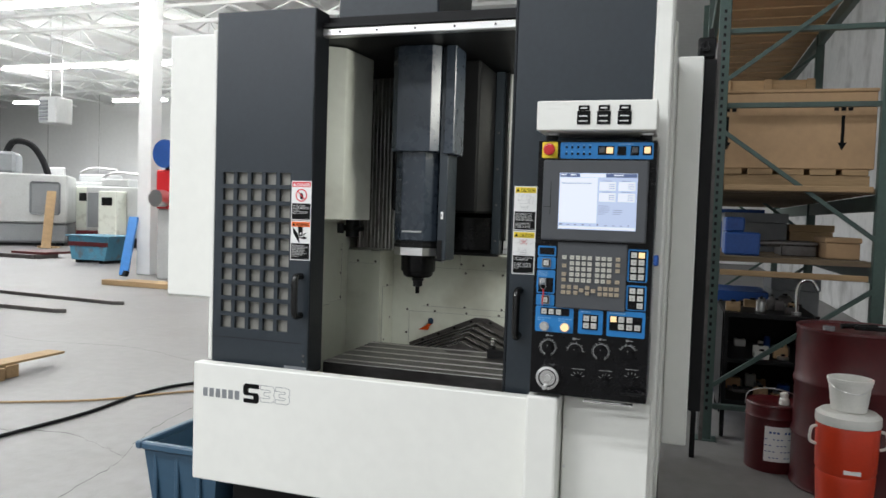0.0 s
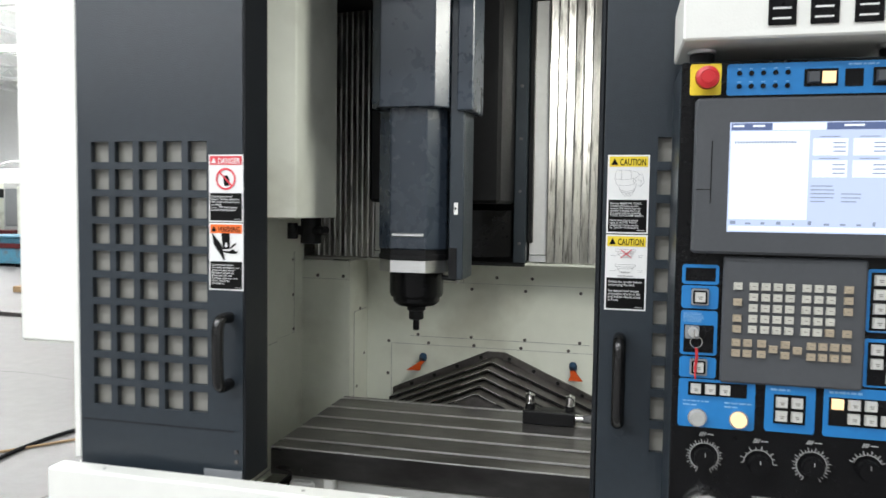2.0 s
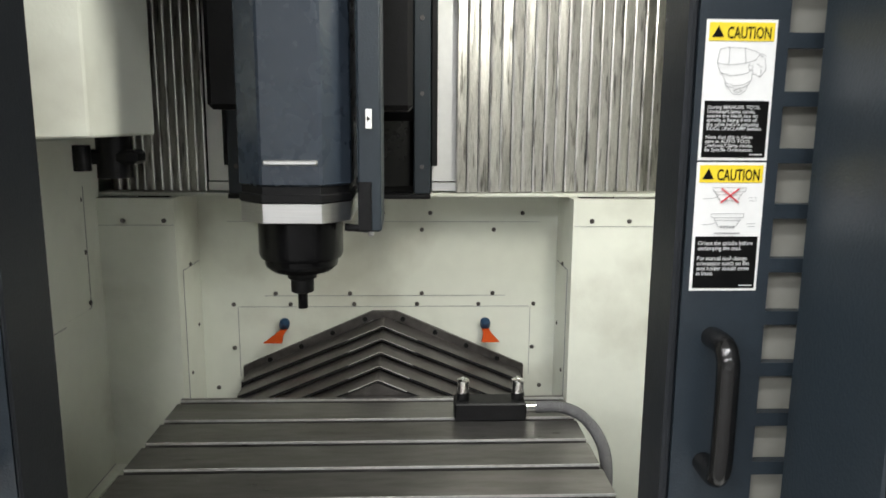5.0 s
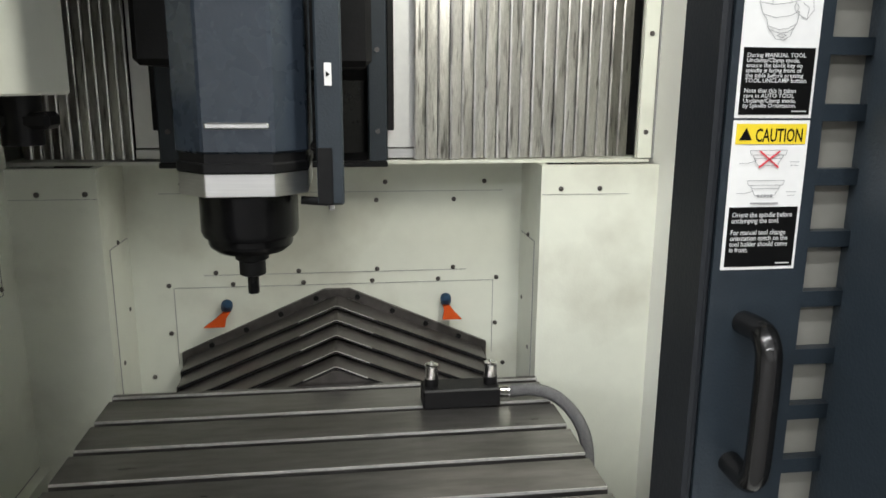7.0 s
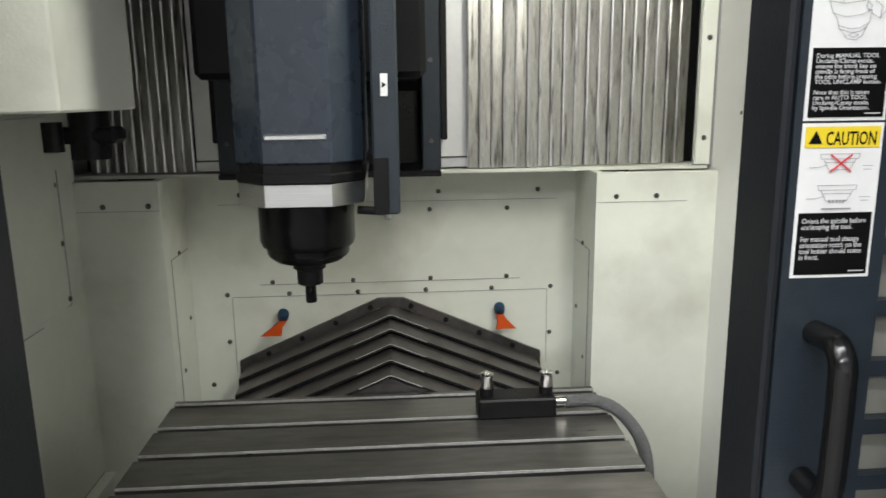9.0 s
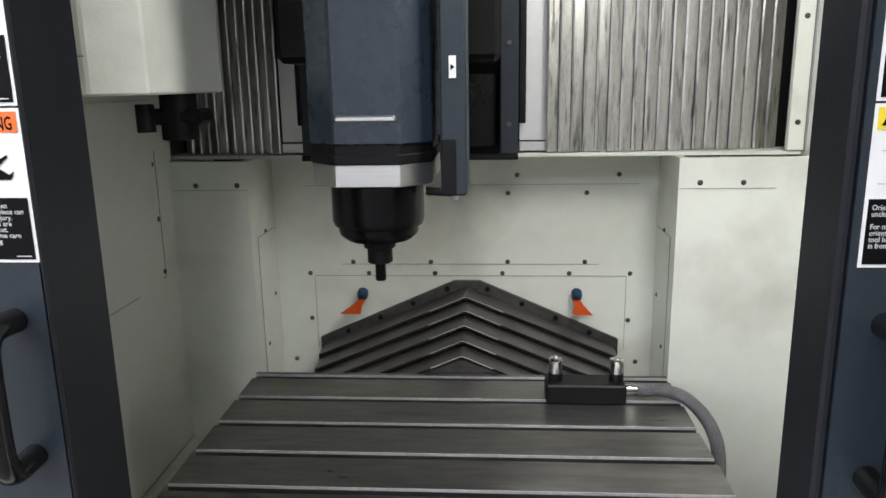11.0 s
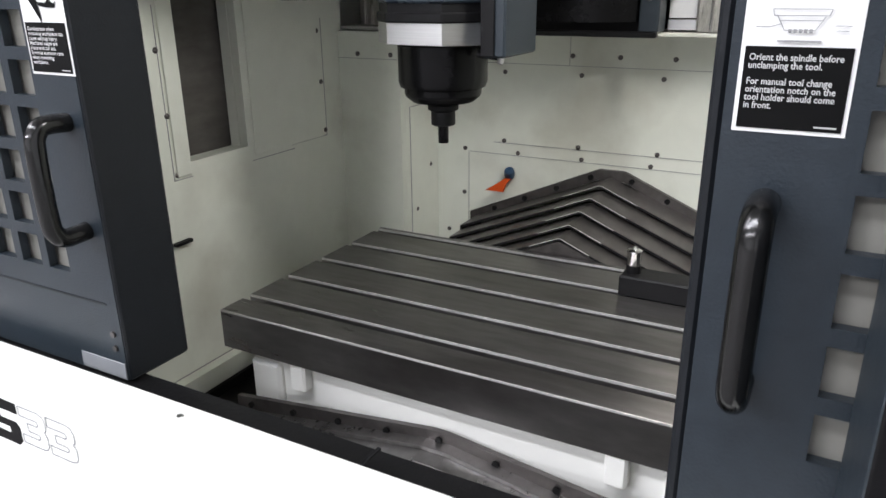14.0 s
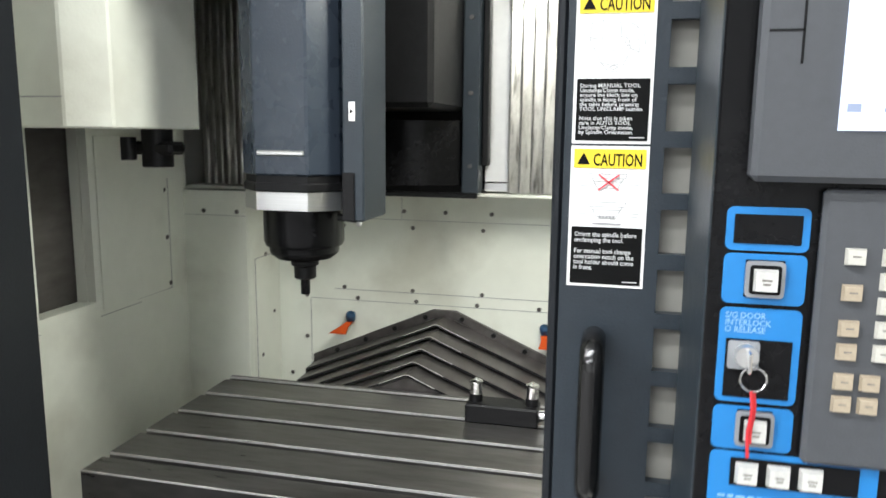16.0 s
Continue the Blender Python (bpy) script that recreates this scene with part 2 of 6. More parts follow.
def tube_bm(bm, points, r, sides=10):
    points = [Vector(p) for p in points]
    rings, side = [], None
    for i, p in enumerate(points):
        d = (points[min(i + 1, len(points) - 1)] - points[max(i - 1, 0)]).normalized()
        if side is None:
            side = d.orthogonal().normalized()
        side = (side - d * side.dot(d)).normalized()
        up = d.cross(side)
        rings.append([bm.verts.new(p + r * (math.cos(2 * math.pi * k / sides) * side + math.sin(2 * math.pi * k / sides) * up)) for k in range(sides)])
    for a, b in zip(rings, rings[1:]):
        for k in range(sides):
            bm.faces.new((a[k], a[(k + 1) % sides], b[(k + 1) % sides], b[k]))
    bm.faces.new(list(reversed(rings[0]))), bm.faces.new(rings[-1])
    return bm


def smooth_path(points, steps=6):
    pts = [Vector(p) for p in points]
    out = []
    for i in range(len(pts) - 1):
        a, b, c, d = pts[max(i - 1, 0)], pts[i], pts[i + 1], pts[min(i + 2, len(pts) - 1)]
        for s in range(steps):
            t = s / steps
            out.append(0.5 * ((2 * b) + (c - a) * t + (2 * a - 5 * b + 4 * c - d) * t * t + (3 * b - a - 3 * c + d) * t ** 3))
    return out + [pts[-1]]


def tube(points, r, sides=10):
    return tube_bm(bmesh.new(), points, r, sides)


def finish(bm, name, mat, smooth=False):
    bmesh.ops.recalc_face_normals(bm, faces=bm.faces)
    me = bpy.data.meshes.new(name)
    bm.to_mesh(me)
    bm.free()
    me.materials.append(mat)
    if smooth:
        me.shade_smooth()
        me.set_sharp_from_angle(angle=radians(35))
    return me


def thing(name, label, category, at=(0, 0, 0), group="", kind=""):
    ob = new(name)
    ob.location = at
    return tagged(ob, label, category, group, kind)


def part(name, bm, mat, parent, label="", smooth=False):
    ob = new(name, finish(bm, name, mat, smooth))
    ob.parent = parent
    if parent:
        base = Vector(parent.location)
        top = parent
        while top.parent:
            top = top.parent
            base = base + Vector(top.location)
        ob.data.transform(Matrix.Translation(-base))
    return tagged(ob, label)


def solid(name, bm, mat, label, category, group="", kind="", smooth=False):
    return tagged(new(name, finish(bm, name, mat, smooth)), label, category, group, kind)


# ---- the hall ----
floor = solid("floor", box(-40, 12, -14, 30, -0.3, 0.0), CONCRETE, "worn grey concrete workshop floor with stains", "floor", kind="structure")
solid("wall_north", box(-40, 12, 26, 26.3, 0, 7), WALLPAINT, "white painted block wall of the hall", "wall", kind="structure")
solid("wall_west", box(-40.3, -40, -14, 26.3, 0, 7), WALLPAINT, "white painted block wall of the hall", "wall", kind="structure")
solid("wall_east", box(3.6, 3.9, -14, 26, 0, 7), BLOCKWALL, "pale painted block wall behind the storage rack", "wall", kind="structure")
solid("wall_south", box(-40, 3.6, -14.3, -14, 0, 7), WALLPAINT, "white painted wall closing the hall", "wall", kind="structure")


def roof():
    bm = box(-40, 12, -14, 26.3, 6.6, 6.8)
    for i in range(24):
        x = -38 + 2.2 * i
        box_bm(bm, x - 0.06, x + 0.06, -14, 26, 6.05, 6.12)
        box_bm(bm, x - 0.06, x + 0.06, -14, 26, 6.5, 6.6)
    for j in range(16):
        y = -12 + 2.4 * j
        if y > 0:
            for i in range(16):
                x = -38 + 2.2 * i
                cyl_bm(bm, (x, y, 6.1), (x, y + 0.6, 6.52), 0.02, sides=5)
                cyl_bm(bm, (x, y + 0.6, 6.52), (x, y + 1.2, 6.1), 0.02, sides=5)
    for y in (4.0, 12.0, 20.0):
        box_bm(bm, -40, 3.6, y - 0.06, y + 0.06, 5.60, 5.68)
        box_bm(bm, -40, 3.6, y - 0.06, y + 0.06, 5.98, 6.05)
        for k in range(26):
            x = -38.5 + 1.6 * k
            cyl_bm(bm, (x, y, 5.66), (x + 0.8, y, 5.99), 0.025, sides=5)
            cyl_bm(bm, (x + 0.8, y, 5.99), (x + 1.6, y, 5.66), 0.025, sides=5)
    return solid("ceiling", bm, DECK, "white roof deck with open bar joists", "ceiling", kind="structure")


roof()


def strip_light():
    ob = thing("strip_light", "white fluorescent strip light hung under the roof", "ceiling light", (0, 0, 5.42), "strip lights")
    part("housing", box(-1.25, 1.25, -0.035, 0.035, 5.455, 5.53, 0.01), WHITE, ob)
    part("tube", cyl((-1.2, -0.06, 5.42), (-1.2 + 2.4, -0.06, 5.42), 0.032, sides=10), TUBE, ob)
    part("tube", cyl((-1.2, 0.06, 5.42), (-1.2 + 2.4, 0.06, 5.42), 0.032, sides=10), TUBE, ob)
    part("hanger", cyl((-0.9, 0, 5.5), (-0.9, 0, 6.62), 0.008, sides=6), ALU, ob)
    part("hanger", cyl((0.9, 0, 5.5), (0.9, 0, 6.62), 0.008, sides=6), ALU, ob)
    return ob


first_strip = strip_light()
first_strip.location = (-3.0, 5.5, 5.42)
for sx, sy in ((-5.6, 5.5), (-8.2, 5.5), (-10.8, 5.5), (-6.5, 9.5), (-9.1, 9.5), (-11.7, 9.5), (-14.3, 9.5), (-12.5, 15), (-15.1, 15), (-17.7, 15), (-21, 15), (-16, 21), (-19, 21), (-24, 21)):
    copy_thing(first_strip, pose(sx, sy, 5.42))


# ---- the machining centre's enclosure ----
machine = thing("machining_center", "white and charcoal vertical machining center with open sliding doors", "machine tool", (0, 0, 0))

part("bed_front", plate([(-0.743, 0.425), (0.49, 0.425), (0.49, 0.85), (-0.743, 0.85)], -0.079, -0.031, 0.004), WHITE, machine, "white enamelled front apron of the bed")
part("ledge", box(-0.735, 0.80, -0.029, 0.032, 0.70, 0.822, 0.003), BLACK, machine, "black door track and sill")
part("sill_joint", box(0.05, 0.054, -0.0295, 0.0325, 0.80, 0.8235), RUBBER, machine)
part("bed_corner", box(0.494, 0.588, -0.192, 0.0, 0.12, 0.887, 0.008, 2), WHITE, machine, "white box beside the apron")
part("kick_panel", box(0.592, 0.845, -0.10, 0.1, 0.12, 0.875, 0.004), WHITE, machine, "white lower panel under the controls")
part("base", box(-0.70, 0.44, 0.12, 1.5, 0.0, 0.50), BLACK, machine, "black cast base in shadow")
part("base", box(0.4405, 0.86, 0.12, 1.5, 0.0, 0.36), BLACK, machine)
part("bed_side", box(-0.743, -0.69, 0.034, 1.6, 0.425, 0.80, 0.004), WHITE, machine)
part("front_column", box(0.808, 0.858, -0.02, 0.35, 0.45, 2.75, 0.006), WHITE, machine, "tall white corner column")
part("side_panel", box(0.868, 0.970, 0.98, 1.12, 0.45, 2.11, 0.005), WHITE, machine, "white rear side panel")
part("side_cabinet", box(0.725, 0.866, 0.36, 1.9, 0.43, 2.1, 0.004), WHITE, machine)
part("door_gasket", box(0.972, 1.022, 1.0, 1.30, 0.60, 2.10, 0.004), BLACK, machine, "black edge of an opened cabinet")
part("gasket_bar", box(1.024, 1.040, 1.10, 1.30, 0.45, 2.2), DARKSTEEL, machine)
part("magazine_cover", box(-1.165, -0.737, 0.30, 1.25, 1.03, 2.12, 0.006), WHITE, machine, "plain white tool magazine cover")
part("left_side_cover", box(-0.735, -0.70, 0.10, 1.6, 0.85, 2.05, 0.004), WHITE, machine)
part("left_post", box(-0.740, -0.724, 0.0, 0.10, 0.846, 2.05, 0.002), WHITE, machine)
part("motor_cover", box(-0.49, -0.05, 0.50, 0.98, 2.10, 2.95, 0.008), CHARCOAL, machine, "charcoal motor cover above the roof")
part("rear_body", box(-0.70, 0.70, 1.40, 1.9, 0.55, 2.1), BLACK, machine)
part("inner_roof", box(-0.70, 0.80, 0.10, 1.4, 2.055, 2.10), BLACK, machine, "dark roof of the work chamber")
part("top_rail", box(-0.33, 0.385, 0.052, 0.085, 2.022, 2.05, 0.003), ALU, machine, "bright rail over the doorway")
part("top_rail_cap", box(-0.33, 0.385, 0.045, 0.10, 2.052, 2.066), BLACK, machine)

# work chamber
part("left_wall", box(-0.62, -0.60, 0.10, 0.40, 0.54, 2.05), CREAM, machine)
part("left_wall", box(-0.62, -0.60, 0.555, 0.90, 0.54, 2.05), CREAM, machine)
part("left_wall", box(-0.62, -0.60, 0.40, 0.555, 0.54, 1.018), CREAM, machine)
part("left_wall", box(-0.62, -0.60, 0.40, 0.555, 1.60, 2.05), CREAM, machine)
part("shutter", box(-0.662, -0.648, 0.38, 0.57, 1.0, 1.65), DARKSTEEL, machine, "dull steel tool magazine shutter")
part("shutter_jamb", box(-0.646, -0.622, 0.388, 0.40, 1.0, 1.65), CREAM, machine)
part("shutter_jamb", box(-0.646, -0.622, 0.555, 0.567, 1.0, 1.65), CREAM, machine)
part("shutter_sill", box(-0.646, -0.622, 0.40, 0.555, 1.0, 1.016), CREAM, machine)
part("right_wall", box(0.728, 0.75, 0.10, 0.99, 0.39, 2.05), CREAM, machine)
part("cover_edge", box(0.690, 0.722, 0.925, 0.94, 1.238, 2.05, 0.001), CREAM, machine, "cream edge strip of the cover")
part("cover_edge_lip", box(0.7225, 0.7275, 0.92, 0.94, 1.238, 2.05), GREYPRINT, machine)
part("left_shoulder", box(-0.60, -0.432, 0.885, 0.905, 0.54, 1.228), CREAM, machine)
part("right_shoulder", box(0.465, 0.727, 0.885, 0.905, 0.39, 1.228), CREAM, machine)
part("left_return", box(-0.45, -0.432, 0.906, 1.06, 0.54, 1.228), CREAM, machine)
part("right_return", box(0.465, 0.483, 0.906, 1.06, 0.54, 1.228), CREAM, machine)
for x0, x1 in ((-0.4315, -0.4302), (0.4632, 0.4645)):
    part("return_plate", box(x0, x1, 0.925, 1.045, 0.62, 1.055, 0.0004), CREAM, machine, "cream inspection plate")
    part("plate_seam", box(x0 - 0.0001, x1 + 0.0001, 0.9225, 0.9240, 0.62, 1.057), GREYPRINT, machine)
    part("plate_seam", box(x0 - 0.0001, x1 + 0.0001, 0.925, 1.045, 1.0555, 1.0570), GREYPRINT, machine)
part("back_wall", box(-0.46, 0.49, 1.061, 1.08, 0.54, 1.228), CREAM, machine)
part("back_shelf", box(-0.62, 0.72, 0.93, 1.10, 1.229, 1.236), CREAM, machine)
part("column", box(-0.62, 0.72, 1.02, 1.06, 1.237, 2.05), BLACK, machine)
part("pan", box(-0.62, 0.44, 0.10, 1.06, 0.501, 0.538), BLACK, machine, "black chip pan")
part("pan", box(0.441, 0.727, 0.10, 0.884, 0.361, 0.39), BLACK, machine)

# ---- doors ----
CELL, PITCH = 0.043, 0.0583


def sliding_door(name, x0, x1, grid_x, label):
    ob = thing(name, label, "sliding door", ((x0 + x1) / 2, 0.0, 0.826), "sliding doors")
    bm = bmesh.new()
    z0, z1, zg = 0.826, 2.11, 1.538
    xs = [x0] + [v for c in range(5) for v in (grid_x + c * PITCH, grid_x + c * PITCH + CELL)] + [x1]
    zs = [z0] + [v for r in range(9, -1, -1) for v in (zg - r * PITCH - CELL, zg - r * PITCH)] + [z1]
    front = [[bm.verts.new((x, 0.0, z)) for x in xs] for z in zs]
    faces = []
    for j in range(len(zs) - 1):
        for i in range(len(xs) - 1):
            if not (i % 2 and j % 2):
                faces.append(bm.faces.new((front[j][i], front[j][i + 1], front[j + 1][i + 1], front[j + 1][i])))
    made = bmesh.ops.extrude_face_region(bm, geom=faces)
    for v in made["geom"]:
        if isinstance(v, bmesh.types.BMVert):
            v.co.y += 0.012
    part("door_panel", bm, CHARCOAL, ob)
    part("window_sheet", box(x0 + 0.015, x1 - 0.015, 0.016, 0.022, 0.93, 1.56), PANE, ob, "smoked window sheet")
    part("top_frame", box(x0, x1, 0.013, 0.06, 2.06, 2.11, 0.003), CHARCOAL, ob)
    part("bottom_frame", box(x0, x1, 0.013, 0.045, 0.826, 0.90, 0.003), CHARCOAL, ob)
    return ob


def door_handle(parent, x, z0, z1):
    path = smooth_path([(x, 0.0, z1 - 0.012), (x, -0.030, z1 - 0.011), (x, -0.042, z1 - 0.019), (x, -0.047, z1 - 0.040), (x, -0.047, z0 + 0.040), (x, -0.042, z0 + 0.019), (x, -0.030, z0 + 0.011), (x, 0.0, z0 + 0.012)], 5)
    grip = part("handle", tube(path, 0.0118, 20), HANDLEBLACK, parent, "black grab handle", True)
    return grip


left_door = sliding_door("sliding_door", -0.722, -0.33, -0.688, "charcoal sliding door with a barred window grid, pushed open")
part("edge_return", box(-0.3295, -0.325, 0.0, 0.101, 0.826, 2.11, 0.003), EDGE, left_door, "closing edge in shaded charcoal")
for z in (0.872, 0.893):
    part("bolt", cyl((-0.345, 0.0, z), (-0.345, -0.003, z), 0.0045, sides=10), DARKSTEEL, left_door, "steel bolt", True)
# strip of the same darkened charcoal along the fold
part("door_crease", box(-0.72, -0.35, -0.0009, 0.0, 0.934, 0.9365), EDGE, left_door)
part("foot_strip", box(-0.42, -0.331, -0.0022, -0.0003, 0.828, 0.852, 0.0006), MIDGREY, left_door, "grey foot strip")
door_handle(left_door, -0.360, 1.025, 1.187)
right_door = sliding_door("sliding_door", 0.388, 0.806, 0.481, "charcoal sliding door with a barred window grid beside the controls")
part("edge_return", box(0.3775, 0.3875, 0.0, 0.076, 0.826, 2.11, 0.003), EDGE, right_door, "closing edge in shaded charcoal")
door_handle(right_door, 0.424, 1.018, 1.187)


# ---- table, carriage and covers ----
TY0, TY1, TZ = 0.22, 0.705, 0.832
TX0, TX1 = -0.378, 0.416


def work_table():
    ob = thing("work_table", "dark ground steel machine table with five T-slots", "machine table", (0, TY0 + 0.245, 0.765))
    bm = bmesh.new()
    prof = [(TY0, 0.766), (TY0, TZ - 0.002), (TY0 + 0.002, TZ)]
    for k in range(5):
        c = TY0 + 0.061 + 0.1 * k
        prof += [(c - 0.009, TZ), (c - 0.009, TZ - 0.018), (c - 0.016, TZ - 0.018), (c - 0.016, TZ - 0.032), (c + 0.016, TZ - 0.032), (c + 0.016, TZ - 0.018), (c + 0.009, TZ - 0.018), (c + 0.009, TZ)]
    prof += [(TY1 - 0.002, TZ), (TY1, TZ - 0.002), (TY1, 0.766)]
    a = [bm.verts.new((TX0, y, z)) for y, z in prof]
    b = [bm.verts.new((TX1, y, z)) for y, z in prof]
    for i in range(len(prof)):
        j = (i + 1) % len(prof)
        bm.faces.new((a[i], a[j], b[j], b[i]))
    bm.faces.new(a), bm.faces.new(list(reversed(b)))
    part("table_top", bm, TABLE, ob)
    for k in range(5):
        c = TY0 + 0.061 + 0.1 * k
        # bright strip stands for light caught on the slot's far edge
        part("slot_glint", box(TX0 + 0.0005, TX1 - 0.0005, c + 0.0089, c + 0.0103, TZ - 0.004, TZ + 0.0004), SLOT, ob, "bright strip painting the slot edge's glint")
    part("front_edge", box(TX0 + 0.0005, TX1 - 0.0005, TY0 - 0.0006, TY0 + 0.0015, TZ - 0.0025, TZ + 0.0005), SLOT, ob, "bright strip along the front edge")
    part("carriage", box(TX0 + 0.04, TX1 - 0.016, TY0 + 0.025, TY0 + 0.465, 0.60, 0.765, 0.006), WHITE, ob, "white painted saddle casting")
    part("carriage_pad", box(TX0 + 0.04, TX0 + 0.102, TY0 + 0.013, TY0 + 0.035, 0.672, 0.748, 0.006), WHITE, ob)
    part("carriage_pad", box(TX1 - 0.076, TX1 - 0.016, TY0 + 0.013, TY0 + 0.035, 0.672, 0.75, 0.006), WHITE, ob)
    for x in (TX0 + 0.146, TX1 - 0.135):
        part("lug", box(x - 0.015, x + 0.015, TY0 + 0.003, TY0 + 0.027, 0.716, 0.765, 0.004), WHITE, ob, "white stop lug")
    return ob


work_table()


def gable(y0, y1, peak, eave, half, flat=0.02, thick=0.006, cx=0.026, skirt=0.10):
    """A bent sheet cover with a ridge along y."""
    bm = bmesh.new()
    top = [(-half, eave - skirt), (-half, eave), (-flat, peak), (flat, peak), (half, eave), (half, eave - skirt)]
    low = [(-half + thick, eave - skirt), (-half + thick, eave - thick), (-flat, peak - thick), (flat, peak - thick), (half - thick, eave - thick), (half - thick, eave - skirt)]
    loop = top + list(reversed(low))
    a = [bm.verts.new((cx + x, y0, z)) for x, z in loop]
    b = [bm.verts.new((cx + x, y1, z)) for x, z in loop]
    n = len(loop)
    for i in range(n):
        bm.faces.new((a[i], a[(i + 1) % n], b[(i + 1) % n], b[i]))
    for i in range(5):
        bm.faces.new((a[i], a[i + 1], a[n - 2 - i], a[n - 1 - i])), bm.faces.new((b[i], b[i + 1], b[n - 2 - i], b[n - 1 - i]))
    return bm


front_cover = thing("slideway_cover", "dark oiled steel ridged telescopic cover in front of the table", "machine cover", (0, 0.13, 0.54))
for k in range(5):
    y1 = TY0 + 0.012 - 0.027 * k
    part("cover_sheet", gable(y1 - 0.03, y1, 0.706 - 0.007 * k, 0.648 - 0.007 * k, 0.395 - 0.004 * k), PLATESTEEL, front_cover)
flange = part("flange", gable(TY0 + 0.003, TY0 + 0.0115, 0.722, 0.674, 0.392, 0.012, 0.026), DARKSTEEL, front_cover, "bolted flange strip")
for k in range(9):
    x = -0.36 + 0.09 * k
    z = 0.722 - 0.048 * abs(x) / 0.392 - 0.013
    part("screw", cyl((x + 0.026, TY0 + 0.003, z), (x + 0.026, TY0 - 0.001, z), 0.0055, sides=8), BLACK, front_cover)

rear_cover = thing("slideway_cover", "dark steel chevron telescopic cover drawn out behind the table", "machine cover", (0.026, 0.87, 0.54))
back = 1.052
for k, y0 in enumerate((0.966, 0.896, 0.828, 0.764, 0.708)):
    peak, half = 0.908 - 0.0105 * k, 0.346 - 0.006 * k
    eave = peak - 0.405 * half
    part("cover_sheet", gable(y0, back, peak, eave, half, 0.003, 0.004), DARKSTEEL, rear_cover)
    part("sheet_lip", gable(y0 - 0.0012, y0 - 0.0002, peak - 0.001, eave - 0.001, half - 0.002, 0.003, 0.0032), RUBBER, rear_cover, "dark wiper lip of the sheet")
    ridge = 0.085 - 0.006 * k
    part("bright_edge", gable(y0 - 0.0022, y0 - 0.0013, peak + 0.0012, peak + 0.0012 - 0.405 * ridge, ridge, 0.003, 0.0014, skirt=0.0014), SLOT, rear_cover, "bright edge near the ridge")
    back = y0 + 0.012
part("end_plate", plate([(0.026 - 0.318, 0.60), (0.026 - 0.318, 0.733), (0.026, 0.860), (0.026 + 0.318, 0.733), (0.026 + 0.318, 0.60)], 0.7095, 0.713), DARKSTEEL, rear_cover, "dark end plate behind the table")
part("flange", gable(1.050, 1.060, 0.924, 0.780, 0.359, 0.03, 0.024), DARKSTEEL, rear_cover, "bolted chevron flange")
for sx in (-0.048, 0.048, -0.13, 0.13, -0.21, 0.21, -0.29, 0.29):
    sz = 0.924 - 0.144 * (abs(sx) - 0.03) / 0.329 - 0.012
    part("screw", cyl((0.026 + sx, 1.050, sz), (0.026 + sx, 1.045, sz), 0.0065, sides=8), BLACK, rear_cover)


def fixture_block():
    ob = thing("fixture_block", "black probe block with two steel studs clamped on the table", "tool setter", (0.25, 0.597, TZ))
    part("body", box(0.180, 0.318, 0.570, 0.624, TZ, TZ + 0.036, 0.003), BLACK, ob)
    for x in (0.197, 0.304):
        part("socket", cyl((x, 0.597, TZ + 0.036), (x, 0.597, TZ + 0.050), 0.0125, sides=16), BLACK, ob, "", True)
        part("stud", lathe([(0.0115, 0.0), (0.0118, 0.002), (0.0118, 0.020), (0.0125, 0.021), (0.0125, 0.025), (0.009, 0.027), (0.004, 0.0275), (0.003, 0.031)], (x, 0.597, TZ + 0.050), 18), CHROME, ob, "polished steel stud", True)
    part("fitting", cyl((0.318, 0.597, TZ + 0.017), (0.342, 0.597, TZ + 0.017), 0.011, sides=12), CHROME, ob, "steel hose fitting", True)
    path = smooth_path([(0.34, 0.597, TZ + 0.017), (0.385, 0.594, TZ + 0.019), (0.425, 0.572, TZ + 0.010), (0.452, 0.532, TZ - 0.018), (0.458, 0.497, TZ - 0.06), (0.450, 0.472, TZ - 0.15), (0.44, 0.462, TZ - 0.29)], 8)
    hose = part("hose", tube(path, 0.0115, 12), BRAID, ob, "braided grey hose", True)
    return ob


fixture_block()

# ---- back covers and spindle head ----
SX, SY = -0.085, 0.45


def slide_cover(x0, x1, n, rise, label):
    ob = thing("telescopic_cover", label, "machine cover", ((x0 + x1) / 2, 0.95, 1.237), "telescopic covers")
    w = (x1 - x0) / n
    for k in range(n):
        y = 0.985 - rise * k if rise > 0 else 0.985 + rise * (n - 1 - k)
        xa, xb = x0 + w * k, x0 + w * (k + 1) - 0.0012
        tip = 0.0075 + 0.002 * math.sin(k * 2.7)
        lean = xb if rise > 0 else xa
        other = xa if rise > 0 else xb
        outline = [(other, y - 0.001), (lean + (other - lean) * 0.16, y - tip), (lean, y - tip + 0.001), (lean, y), (other, y)]
        part("cover_leaf", prism(outline, 1.238, 2.05), COVER, ob)
    return ob


slide_cover(-0.60, -0.372, 11, 0.003, "dark streaked steel telescopic cover beside the tool changer")
slide_cover(0.198, 0.688, 19, -0.0025, "bright smudged steel telescopic cover beside the spindle head")


